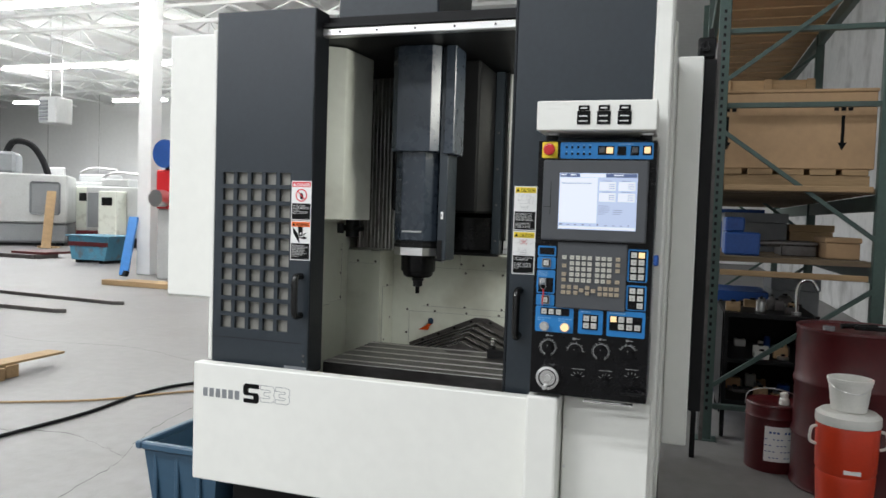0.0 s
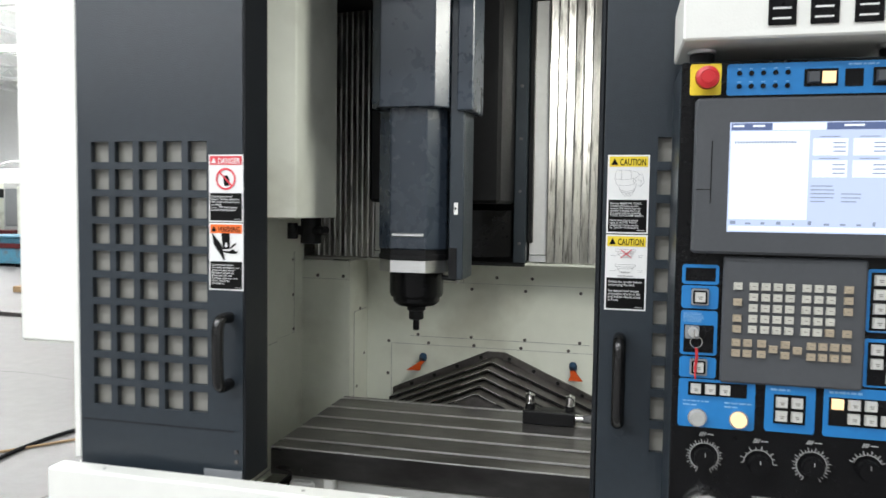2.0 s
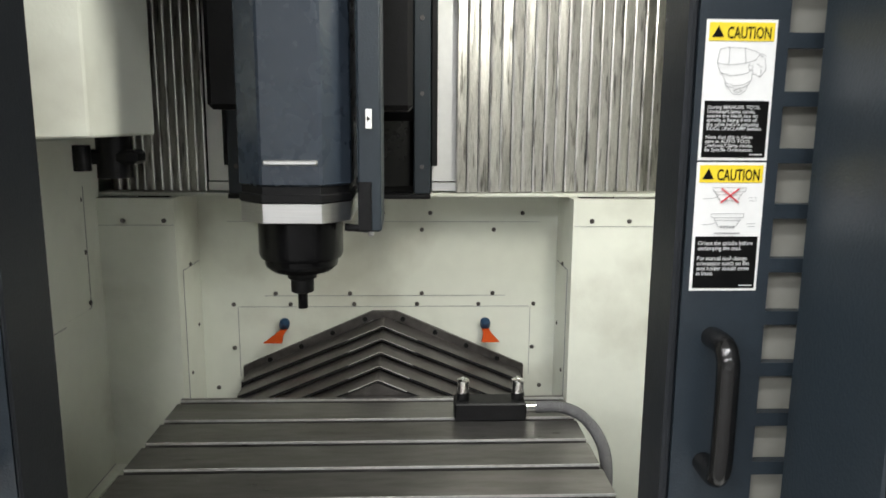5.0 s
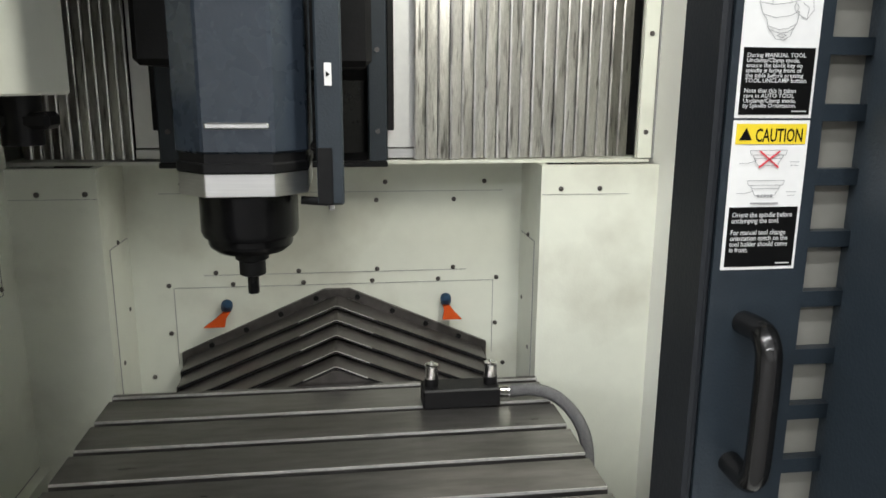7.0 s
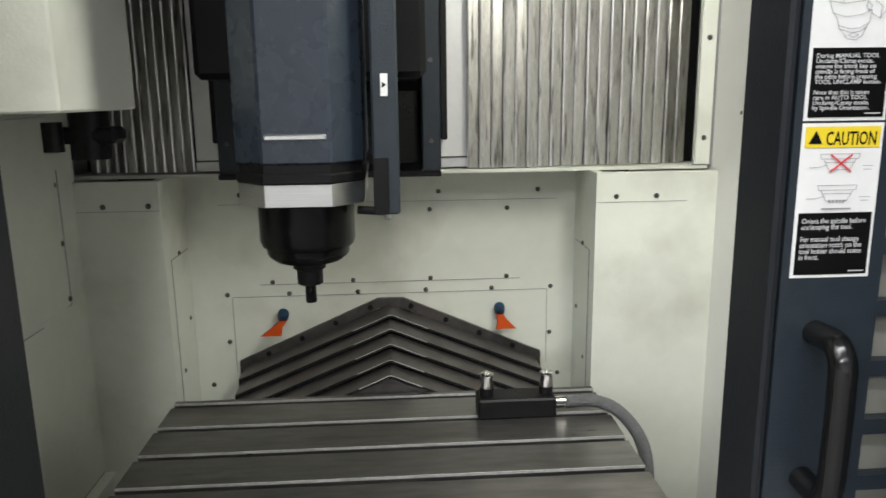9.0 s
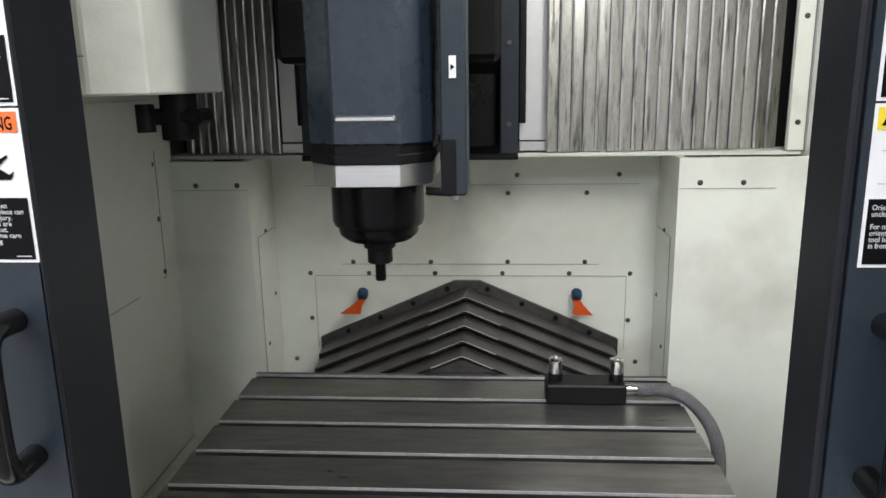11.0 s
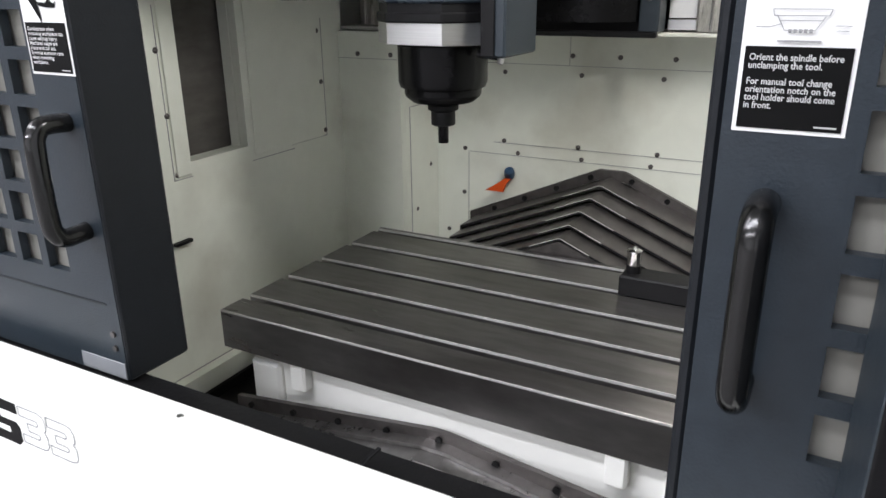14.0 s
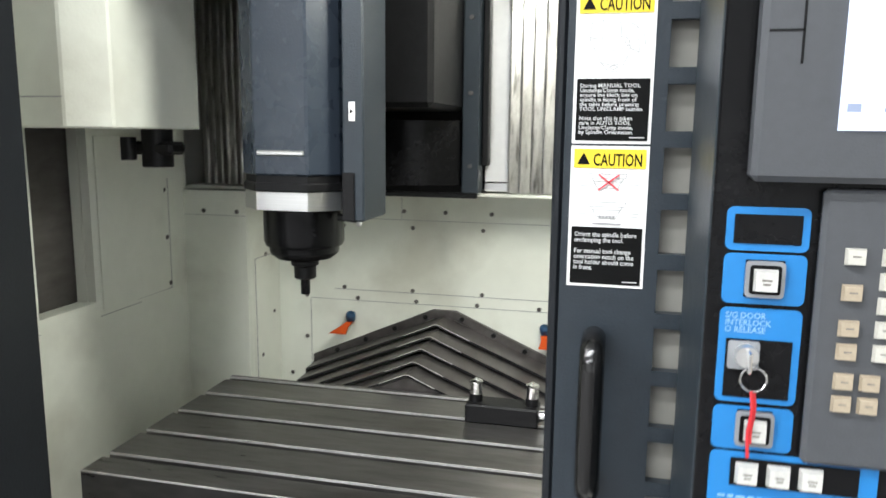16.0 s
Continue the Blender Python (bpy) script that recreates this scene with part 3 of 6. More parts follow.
def spindle_head():
    ob = thing("spindle_head", "charcoal octagonal spindle head with a chuck and end mill", "spindle head", (SX, SY, 1.09))
    # slide plate behind the head, in its frame of bars
    for side in (-1, 1):
        xa, xb = sorted((SX + side * 0.186, SX + side * 0.224))
        part("slide_frame", box(xa, xb, 0.885, 0.945, 1.238, 2.05, 0.003), CHARCOAL, ob, "charcoal side bar")
        xa, xb = sorted((SX + side * 0.226, SX + side * 0.240))
        part("slide_lip", box(xa, xb, 0.915, 0.95, 1.30, 2.05, 0.002), BLACK, ob)
        xa, xb = sorted((SX + side * 0.228, SX + side * 0.285))
        part("white_strip", box(xa, xb, 0.952, 0.960, 1.262, 2.05, 0.001), STRIP, ob, "plain bright end strip")
        part("strip_foot", box(xa, xb, 0.946, 0.958, 1.240, 1.260, 0.001), ALU, ob, "small bolted end bracket")
        for z in (1.30, 1.46, 1.62, 1.78):
            part("screw", cyl((SX + side * 0.205, 0.885, z), (SX + side * 0.205, 0.880, z), 0.005, sides=8), DARKSTEEL, ob)
    part("slide_plate", box(SX - 0.186, SX + 0.186, 0.93, 0.95, 1.232, 2.05, 0.002), BLACK, ob, "black slide plate")
    part("slide_foot", box(SX - 0.224, SX + 0.224, 0.872, 0.884, 1.229, 1.240, 0.002), BLACK, ob)
    # added glossy bow under the carrier; its curve imitates the flat plate's reflection
    bow = [(SX - 0.185, 0.928)] + [(SX - 0.185 + 0.37 * k / 10, 0.905 - 0.055 * math.sin(math.pi * k / 10)) for k in range(11)] + [(SX + 0.185, 0.928)]
    part("plate_sheen", prism(bow, 1.256, 1.40), GLOSSBLACK, ob, "glossy black bow imitating the slide plate's reflection", True)
    part("carrier", box(SX - 0.192, SX + 0.185, 0.62, 0.925, 1.42, 2.05, 0.01), BLACK, ob, "black head carrier")
    part("carrier_bar", box(SX - 0.118, SX - 0.106, 0.600, 0.619, 1.43, 2.05, 0.002), MIDGREY, ob)

    def octagon(h, c):
        return [(SX - c, SY - h), (SX + c, SY - h), (SX + h, SY - c), (SX + h, SY + c * 2.5), (SX - h, SY + c * 2.5), (SX - h, SY - c)]
    part("upper_cover", prism([(SX - 0.068, SY - 0.107), (SX + 0.068, SY - 0.107), (SX + 0.098, SY - 0.078), (SX + 0.098, SY + 0.16), (SX - 0.098, SY + 0.16), (SX - 0.098, SY - 0.078)], 1.648, 2.05, 0.002), HEAD, ob, "broad upper cover of the head")
    part("manifold_cover", box(SX + 0.118, SX + 0.158, SY - 0.085, SY + 0.045, 1.640, 2.05, 0.003), HEAD, ob, "charcoal upper manifold cover")
    part("housing", prism(octagon(0.088, 0.046), 1.303, 2.05, 0.003), HEAD, ob, "charcoal painted octagonal housing")
    part("housing_groove", prism(octagon(0.084, 0.044), 1.291, 1.303), BLACK, ob)
    part("housing_skirt", prism(octagon(0.088, 0.046), 1.277, 1.291, 0.002), BLACK, ob)
    part("nose_band", prism(octagon(0.086, 0.045), 1.246, 1.277, 0.001), ALU, ob, "bright machined steel band")
    part("ridge_bar", box(SX - 0.041, SX + 0.041, SY - 0.0905, SY - 0.086, 1.335, 1.3435, 0.002), ALU, ob, "bright edge of the lower cover")
    part("nose", lathe([(0.066, 0.0), (0.069, 0.008), (0.069, 0.062), (0.066, 0.066)], (SX, SY, 1.180), 40), GLOSSBLACK, ob, "black spindle nose", True)
    part("nose_flange", lathe([(0.048, 0.0), (0.058, 0.008), (0.060, 0.013), (0.060, 0.021), (0.057, 0.0225)], (SX, SY, 1.157), 40), GLOSSBLACK, ob, "", True)
    part("tool_holder", lathe([(0.016, 0.0), (0.019, 0.002), (0.019, 0.022), (0.024, 0.025), (0.024, 0.032), (0.019, 0.034), (0.019, 0.038)], (SX, SY, 1.119), 28), BLACK, ob, "black tool holder", True)
    part("end_mill", lathe([(0.0075, 0.0), (0.0082, 0.001), (0.0082, 0.028)], (SX, SY, 1.091), 16), GLOSSBLACK, ob, "dark end mill", True)
    # coolant manifold beside the housing
    part("manifold", box(SX + 0.100, SX + 0.136, SY - 0.075, SY + 0.04, 1.232, 2.05, 0.003), CHARCOAL, ob, "charcoal coolant manifold")
    part("manifold_plate", box(SX + 0.101, SX + 0.121, SY - 0.079, SY - 0.0755, 1.234, 1.31, 0.001), BLACK, ob)
    part("tag", box(SX + 0.113, SX + 0.1225, SY - 0.0785, SY - 0.0755, 1.391, 1.420), PAPER, ob, "white arrow tag")
    part("tag_arrow", plate([(SX + 0.1153, 1.4015), (SX + 0.1205, 1.4055), (SX + 0.1153, 1.4095)], SY - 0.0795, SY - 0.0788), INK, ob)
    part("coolant_tip", cyl((SX + 0.112, SY - 0.03, 1.230), (SX + 0.075, SY - 0.03, 1.233), 0.006, sides=10), BLACK, ob)
    part("coolant_tip", cyl((SX + 0.118, SY - 0.045, 1.233), (SX + 0.118, SY - 0.05, 1.222), 0.006, 0.004, sides=10), ALU, ob, "brass coolant jet")
    return ob


spindle_head()


def changer_cover():
    ob = thing("tool_changer_cover", "cream sheet metal cover of the tool changer arm", "machine cover", (-0.48, 0.45, 1.375))
    bm = prism([(-0.598, 0.30), (-0.43, 0.30), (-0.372, 0.345), (-0.356, 0.575), (-0.42, 0.66), (-0.598, 0.66)], 1.375, 2.05, 0.003)
    part("cover_body", bm, CREAM, ob)
    part("seam", box(-0.56, -0.43, 0.2988, 0.2995, 1.424, 1.426), GREYPRINT, ob)
    part("arm", box(-0.455, -0.355, 0.475, 0.525, 1.328, 1.352, 0.006), BLACK, ob, "black gripper arm")
    part("arm_hub", cyl((-0.40, 0.50, 1.305), (-0.40, 0.50, 1.375), 0.028, sides=20), BLACK, ob, "", True)
    part("arm_pin", cyl((-0.44, 0.47, 1.318), (-0.44, 0.47, 1.36), 0.014, sides=12), BLACK, ob, "", True)
    return ob


changer_cover()

# ---- control panel ----
PY = -0.192
panel = thing("control_panel", "black machine control panel with lit display, keys and dials", "control panel", (0.665, -0.1, 0.9))
part("cabinet", box(0.503, 0.834, PY + 0.004, -0.022, 0.895, 1.632, 0.004), CHARCOAL, panel, "charcoal control cabinet")
part("face_plate", box(0.5035, 0.8335, PY, PY + 0.0038, 0.897, 1.630, 0.0015), GLOSSBLACK, panel, "black face plate")
bezel = part("bezel", box(0.523, 0.814, PY - 0.022, PY - 0.001, 1.346, 1.574, 0.004), BEZEL, panel, "grey display bezel")
part("screen", box(0.571, 0.786, PY - 0.0235, PY - 0.0225, 1.379, 1.538), SCREEN, panel, "lit pale blue-white display")
keyboard = part("keyboard", box(0.571, 0.766, PY - 0.010, PY - 0.001, 1.152, 1.342, 0.003), BEZEL, panel, "grey keyboard plate")

# box above the control panel
switch_box = thing("indicator_box", "white sheet metal box with three black modules above the controls", "indicator box", (0.665, -0.13, 1.655))
part("case", box(0.501, 0.830, -0.226, -0.04, 1.656, 1.739, 0.003), WHITE, switch_box)


# ---- lettering and small marks ----
def lettering(name, words, size, x, z, y, mat, parent, label="", align="LEFT", width=None):
    curve = bpy.data.curves.new(name, "FONT")
    curve.body, curve.size, curve.align_x, curve.align_y, curve.resolution_u = words, size, align, "TOP", 2
    curve.offset = size * 0.016
    curve.space_line = 0.84
    temp = new("temp", curve)
    bpy.context.view_layer.update()
    me = bpy.data.meshes.new_from_object(temp.evaluated_get(bpy.context.evaluated_depsgraph_get()))
    bpy.data.objects.remove(temp)
    xs = [v.co.x for v in me.vertices]
    k = width / (max(xs) - min(xs)) if width else 1.0
    base, top = Vector(parent.location), parent
    while top.parent:
        top = top.parent
        base = base + Vector(top.location)
    me.transform(Matrix.Translation(Vector((x, y, z)) - base) @ pose(0, 0, 0, 90) @ Matrix.Diagonal((k, 1, 1, 1)))
    me.materials.append(mat)
    ob = new(name, me)
    ob.parent = parent
    return tagged(ob, label)


def ring(cx, cz, r0, r1, y, a0=0.0, a1=360.0, steps=36):
    bm = bmesh.new()
    prev = None
    for k in range(steps + 1):
        a = radians(a0 + (a1 - a0) * k / steps)
        pair = [bm.verts.new((cx + r * math.cos(a), y, cz + r * math.sin(a))) for r in (r0, r1)]
        if prev:
            bm.faces.new((prev[0], prev[1], pair[1], pair[0]))
        prev = pair
    return bm


def flat(x0, x1, z0, z1, y, d=0.0006):
    return box(x0, x1, y - d, y, z0, z1)


def text_bars(parent, x0, x1, z0, z1, rows, y, mat, seed):
    rng = random.Random(seed)
    bm = bmesh.new()
    h = (z1 - z0) / rows
    for r in range(rows):
        x, z = x0, z1 - h * (r + 1)
        stop = x1 if r < rows - 1 else x0 + (x1 - x0) * 0.5
        while x < stop - 0.003:
            w = min(rng.uniform(0.003, 0.011), stop - x)
            box_bm(bm, x, x + w, y - 0.0004, y, z + h * 0.36, z + h * 0.70)
            x += w + 0.0018
    return tagged(part("small_print", bm, mat, parent, "lines of small print"), kind="stuff")


def stroke(bm, points, w, y):
    """A thin printed line through (x, z) points."""
    for (xa, za), (xb, zb) in zip(points, points[1:]):
        d = Vector((xb - xa, zb - za))
        n = Vector((-d.y, d.x)).normalized() * w / 2
        quad = [bm.verts.new((px, y - 0.0002, pz)) for px, pz in ((xa + n.x, za + n.y), (xa - n.x, za - n.y), (xb - n.x, zb - n.y), (xb + n.x, zb + n.y))]
        bm.faces.new(quad)


def sign(parent, x0, x1, z0, z1, head, head_mat, head_ink, body_words, kind):
    """One warning label: coloured heading, pictogram and a black text block."""
    y = -0.0004
    parent = part("label_sheet", flat(x0, x1, z0, z1, y, 0.0005), PAPER, parent, "white framed warning label")
    w, h = x1 - x0, z1 - z0
    y1 = y - 0.0008
    part("heading", flat(x0 + 0.003, x1 - 0.003, z1 - 0.021, z1 - 0.003, y1), head_mat, parent, "coloured label heading")
    ty = y1 - 0.0009
    lettering("heading_text", head, 0.0165, x0 + 0.021, z1 - 0.0055, ty, head_ink, parent, "", "LEFT", w - 0.028)
    part("alert_mark", plate([(x0 + 0.006, z1 - 0.0175), (x0 + 0.018, z1 - 0.0175), (x0 + 0.012, z1 - 0.0065)], ty - 0.0003, ty + 0.0002), head_ink, parent)
    block_top = z0 + h * 0.43
    part("text_block", flat(x0 + 0.003, x1 - 0.003, z0 + 0.003, block_top, y1), INK, parent, "black text block")
    cz, cx = (block_top + z1 - 0.021) / 2, (x0 + x1) / 2
    rows = body_words.count("\n") + 1
    size = min((block_top - z0 - 0.010) / rows, 0.0058)
    lettering("warning_text", body_words, size * 1.12, x0 + 0.006, block_top - 0.004, ty, SIGNINK, parent, "white warning text", "LEFT", w - 0.014)
    if kind == "ban":
        part("ban_ring", ring(cx, cz, 0.0185, 0.0225, ty), REDPRINT, parent, "red prohibition ring")
        bm = box(-0.021, 0.021, -0.0003, 0.0003, -0.0017, 0.0017)
        bm.transform(Matrix.Translation((cx, ty - 0.0002, cz)) @ pose(0, 0, 0, 0, 45, 0))
        part("ban_bar", bm, REDPRINT, parent)
        part("pictogram", plate([(cx - 0.004, cz - 0.014), (cx + 0.006, cz - 0.014), (cx + 0.008, cz), (cx + 0.003, cz + 0.008), (cx - 0.006, cz + 0.006)], ty + 0.0001, ty + 0.0005), INK, parent, "black pictogram")
    elif kind == "crush":
        for shape in (((-30, 28), (-9, 4), (-3, -20), (-3, -28), (-27, 6)), ((-10, 28), (8, 28), (8.5, -3), (-6.5, -3.5)), ((-6, -6), (8, -7), (14, -3), (22, -8), (26, -5), (23, -12), (10, -12), (-4, -10)), ((9, -1), (14, 5), (22, 9), (22, 7), (16, 2), (12, -2))):
            part("pictogram", plate([(cx + px * 0.00105, cz + pz * 0.00105) for px, pz in shape], ty, ty + 0.0004), INK, parent, "black pictogram")
        part("pictogram_arrow", plate([(cx - 0.003, cz + 0.004), (cx + 0.001, cz - 0.001), (cx + 0.005, cz + 0.004), (cx + 0.003, cz + 0.004), (cx + 0.003, cz + 0.010), (cx - 0.001, cz + 0.010), (cx - 0.001, cz + 0.004)], ty - 0.0006, ty - 0.0002), PAPER, parent)
    elif kind == "spindle":
        bm = bmesh.new()
        for run in (((-22, 22), (-24, 8), (-20, -2), (-16, -6)), ((-22, 22), (-12, 24), (4, 23), (16, 20), (20, 17)), ((-24, 8), (-10, 6), (6, 8), (16, 11)), ((-12, 24), (-12, 6)), ((4, 23), (6, 8)), ((-20, -2), (-8, -5), (6, -3), (14, 1)), ((-16, -6), (-14, -14), (-10, -18)), ((14, 1), (13, -9), (9, -16)), ((-14, -12), (-4, -15), (5, -14), (12, -10)), ((-13, -15), (-3, -18), (5, -17), (11, -13)), ((-10, -18), (-6, -23), (2, -24), (8, -20), (9, -16)), ((-5, -20), (0, -22), (4, -20), (0, -18), (-5, -20)), ((16, 11), (20, 17), (26, 12), (28, 2), (22, -6), (14, -2)), ((17, 8), (23, 4), (22, -6)), ((10, 8), (14, 4), (11, 0), (9, 4), (10, 8)), ((22, 18), (27, 15))):
            stroke(bm, [(cx + px * 0.00098, cz + pz * 0.00098) for px, pz in run], 0.0005, ty)
        part("drawing", bm, GREYPRINT, parent, "grey line drawing of a spindle")
    else:
        bm = bmesh.new()
        for base, top in ((10, 22), (-16, -4)):
            for run in (((-18, top), (16, top)), ((-18, top), (-17, top - 4)), ((16, top), (15, top - 4)), ((-17, top - 4), (15, top - 4)), ((-14, top - 7), (12, top - 7)), ((-15, top - 4), (-10, base - 1)), ((13, top - 4), (8, base - 1)), ((-10, base - 1), (8, base - 1)), ((-27, base + 1), (-19, base + 1)), ((-19, base + 1), (-12, base + 3)), ((19, base + 2), (28, base + 2)), ((20, base - 1), (27, base - 1))):
                stroke(bm, [(cx + px * 0.00105, cz + pz * 0.00105) for px, pz in run], 0.0005, ty)
        for k in range(5):
            box_bm(bm, cx - 0.008 + 0.0032 * k, cx - 0.006 + 0.0032 * k, ty - 0.0003, ty, cz - 0.0195, cz - 0.0170)
        box_bm(bm, cx - 0.014, cx + 0.013, ty - 0.0003, ty, cz - 0.0255, cz - 0.0243)
        part("drawing", bm, GREYPRINT, parent, "grey line drawing of a tool holder")
        for a in (38, -38):
            bm = box(-0.012, 0.012, -0.0003, 0.0003, -0.0007, 0.0007)
            bm.transform(Matrix.Translation((cx, ty - 0.0006, cz + 0.015)) @ pose(0, 0, 0, 0, a, 0))
            part("cross_bar", bm, REDPRINT, parent, "red cross mark")
    part("small_print", box(x1 - 0.020, x1 - 0.006, ty - 0.0003, ty, z0 + 0.0055, z0 + 0.0066), SIGNINK, parent)


sign(left_door, -0.406, -0.328, 1.372, 1.510, "DANGER", REDPRINT, PAPER, "Entering enclosed\nspaces during operation\ncan cause serious injury\nor death.\nTurn OFF main power\nbefore opening door.", "ban")
sign(left_door, -0.406, -0.328, 1.231, 1.370, "WARNING", ORANGEPRINT, INK, "Carelessness when\nremoving workpiece can\ncause serious injury.\nMachined edges are\nsharp and can cut.\nExercise extreme care\nwhen removing\nworkpiece.", "crush")
sign(right_door, 0.395, 0.468, 1.366, 1.507, "CAUTION", YELLOW, INK, "During MANUAL TOOL\nUnclamp/Clamp mode,\nensure the block key on\nspindle is facing front of\nthe table before pressing\nTOOL UNCLAMP button.\n\nNote that this is taken\ncare in AUTO TOOL\nUnclamp/Clamp mode,\nby Spindle Orientation.", "spindle")
sign(right_door, 0.395, 0.468, 1.227, 1.364, "CAUTION", YELLOW, INK, "Orient the spindle before\nunclamping the tool.\n\nFor manual tool change\norientation notch on the\ntool holder should come\nin front.", "cross")

# model mark on the apron, as plain shapes
for k in range(6):
    x = -0.700 + 0.0262 * k
    part("mark_bar", box(x, x + 0.018, -0.0800, -0.0788, 0.731, 0.762), MIDGREY, machine, "dark mark on the apron")
bold = [(2, 0), (56, 0), (65, 8), (65, 30), (58, 37), (22, 37), (22, 52), (65, 52), (65, 68), (10, 68), (0, 60), (0, 33), (8, 26), (42, 26), (42, 15), (2, 15)]
part("mark_block", plate([(-0.535 + px * 0.00098, 0.725 + pz * 0.00100) for px, pz in bold], -0.0800, -0.0788), INK, machine, "bold black mark on the apron")
for x in (-0.466, -0.406):
    bm = bmesh.new()
    outer = [(0, 56), (40, 56), (49, 53), (53, 46), (53, 34), (48, 29), (53, 24), (53, 10), (49, 4), (40, 1), (0, 1), (0, 14), (34, 14), (37, 17), (37, 20), (34, 22), (14, 22), (14, 34), (34, 34), (37, 36), (37, 39), (34, 42), (0, 42), (0, 56)]
    stroke(bm, [(x + px * 0.00105, 0.733 + pz * 0.00105) for px, pz in outer], 0.0017, -0.0794)
    part("mark_outline", bm, MIDGREY, machine, "thin outlined mark on the apron")
for x in (-0.170, 0.256, -0.62):
    part("screw", cyl((x, -0.056, 0.850), (x, -0.056, 0.8515), 0.004, sides=8), ALU, machine)

# ---- control panel fittings ----
FACE = PY - 0.0005
key_mesh = {}


def key(name, x0, x1, z0, z1, mat, parent, depth=0.006, y=FACE, label=""):
    """A key with sloping flanks; keys of one size share a mesh."""
    w, h = round((x1 - x0) * 0.9, 4), round((z1 - z0) * 0.9, 4)
    k = (w, h, mat.name, depth)
    if k not in key_mesh:
        bm = bmesh.new()
        b = [bm.verts.new(v) for v in ((-w / 2, 0, -h / 2), (w / 2, 0, -h / 2), (w / 2, 0, h / 2), (-w / 2, 0, h / 2))]
        f = [bm.verts.new((v.co.x * 0.84, -depth, v.co.z * 0.84)) for v in b]
        bm.faces.new(b), bm.faces.new(list(reversed(f)))
        for i in range(4):
            bm.faces.new((b[i], b[(i + 1) % 4], f[(i + 1) % 4], f[i]))
        # small engraved legend, as a second material on the key's face
        rows = 1 if mat in (IVORY, TAN) else 2
        for q in range(rows if mat is not BEZEL and mat is not LIT else 0):
            half, mid = w * (0.20 - 0.05 * q), h * (0.05 - 0.17 * q)
            lines = [bm.verts.new((sx * half, -depth - 0.00015, mid + sz * h * 0.045)) for sx, sz in ((-1, -1), (-1, 1), (1, 1), (1, -1))]
            face = bm.faces.new(list(reversed(lines)))
            face.normal_update()
            if face.normal.y > 0:
                face.normal_flip()
            face.material_index = 1
        key_mesh[k] = finish(bm, name, mat)
        key_mesh[k].materials.append(LEGENDINK)
    ob = new(name, key_mesh[k])
    ob.parent = parent
    base, top = Vector(parent.location), parent
    while top.parent:
        top = top.parent
        base = base + Vector(top.location)
    ob.location = Vector(((x0 + x1) / 2, y, (z0 + z1) / 2)) - base
    return tagged(ob, label)


def blue(name, x0, x1, z0, z1, label="blue legend plate"):
    return part(name, rounded(x0, x1, z0, z1, FACE - 0.0012, FACE - 0.0002, 0.0045), BLUE, panel, label)


def rounded(x0, x1, z0, z1, y0, y1, r, steps=4):
    """A thin plate that faces the front, with round corners."""
    outline = []
    for cx, cz, a0 in ((x1 - r, z0 + r, -90), (x1 - r, z1 - r, 0), (x0 + r, z1 - r, 90), (x0 + r, z0 + r, 180)):
        for k in range(steps + 1):
            a = radians(a0 + 90 * k / steps)
            outline.append((cx + r * math.cos(a), cz + r * math.sin(a)))
    return plate(outline, y0, y1)


top_strip = blue("legend_strip", 0.567, 0.823, 1.580, 1.626)
L1, L2, L3, L4 = blue("legend_plate", 0.513, 0.566, 1.298, 1.328), blue("legend_plate", 0.513, 0.566, 1.261, 1.296), blue("legend_plate", 0.513, 0.566, 1.190, 1.258), blue("legend_plate", 0.513, 0.566, 1.155, 1.187)
BL, BM, BR = blue("legend_plate", 0.513, 0.623, 1.079, 1.153), blue("legend_plate", 0.637, 0.706, 1.081, 1.1515), blue("legend_plate", 0.717, 0.822, 1.080, 1.1535)
R1, R2 = blue("legend_plate", 0.768, 0.822, 1.237, 1.329), blue("legend_plate", 0.767, 0.822, 1.157, 1.228)
BF = FACE - 0.0014
for x0, x1, z0, z1, holder in ((0.518, 0.561, 1.303, 1.323, L1), (0.527, 0.552, 1.266, 1.292, L2), (0.518, 0.561, 1.194, 1.236, L3), (0.529, 0.552, 1.159, 1.185, L4), (0.527, 0.611, 1.128, 1.149, BL), (0.649, 0.693, 1.094, 1.138, BM), (0.724, 0.814, 1.097, 1.139, BR), (0.772, 0.817, 1.240, 1.324, R1), (0.772, 0.817, 1.160, 1.223, R2), (0.672, 0.717, 1.591, 1.616, top_strip), (0.726, 0.750, 1.590, 1.615, top_strip), (0.762, 0.785, 1.590, 1.616, top_strip), (0.795, 0.819, 1.591, 1.617, top_strip)):
    part("button_bed", box(x0, x1, BF - 0.001, BF, z0, z1, 0.0003), GLOSSBLACK, holder)
KF = BF - 0.0012
key("lamp_button", 0.695, 0.715, 1.594, 1.613, LIT, top_strip, 0.005, KF, "lit amber button")
key("lamp_button", 0.798, 0.816, 1.595, 1.614, LIT, top_strip, 0.005, KF, "lit amber button")
key("switch", 0.675, 0.693, 1.594, 1.613, BEZEL, top_strip, 0.008, KF)
key("switch", 0.765, 0.782, 1.594, 1.613, BEZEL, top_strip, 0.008, KF)
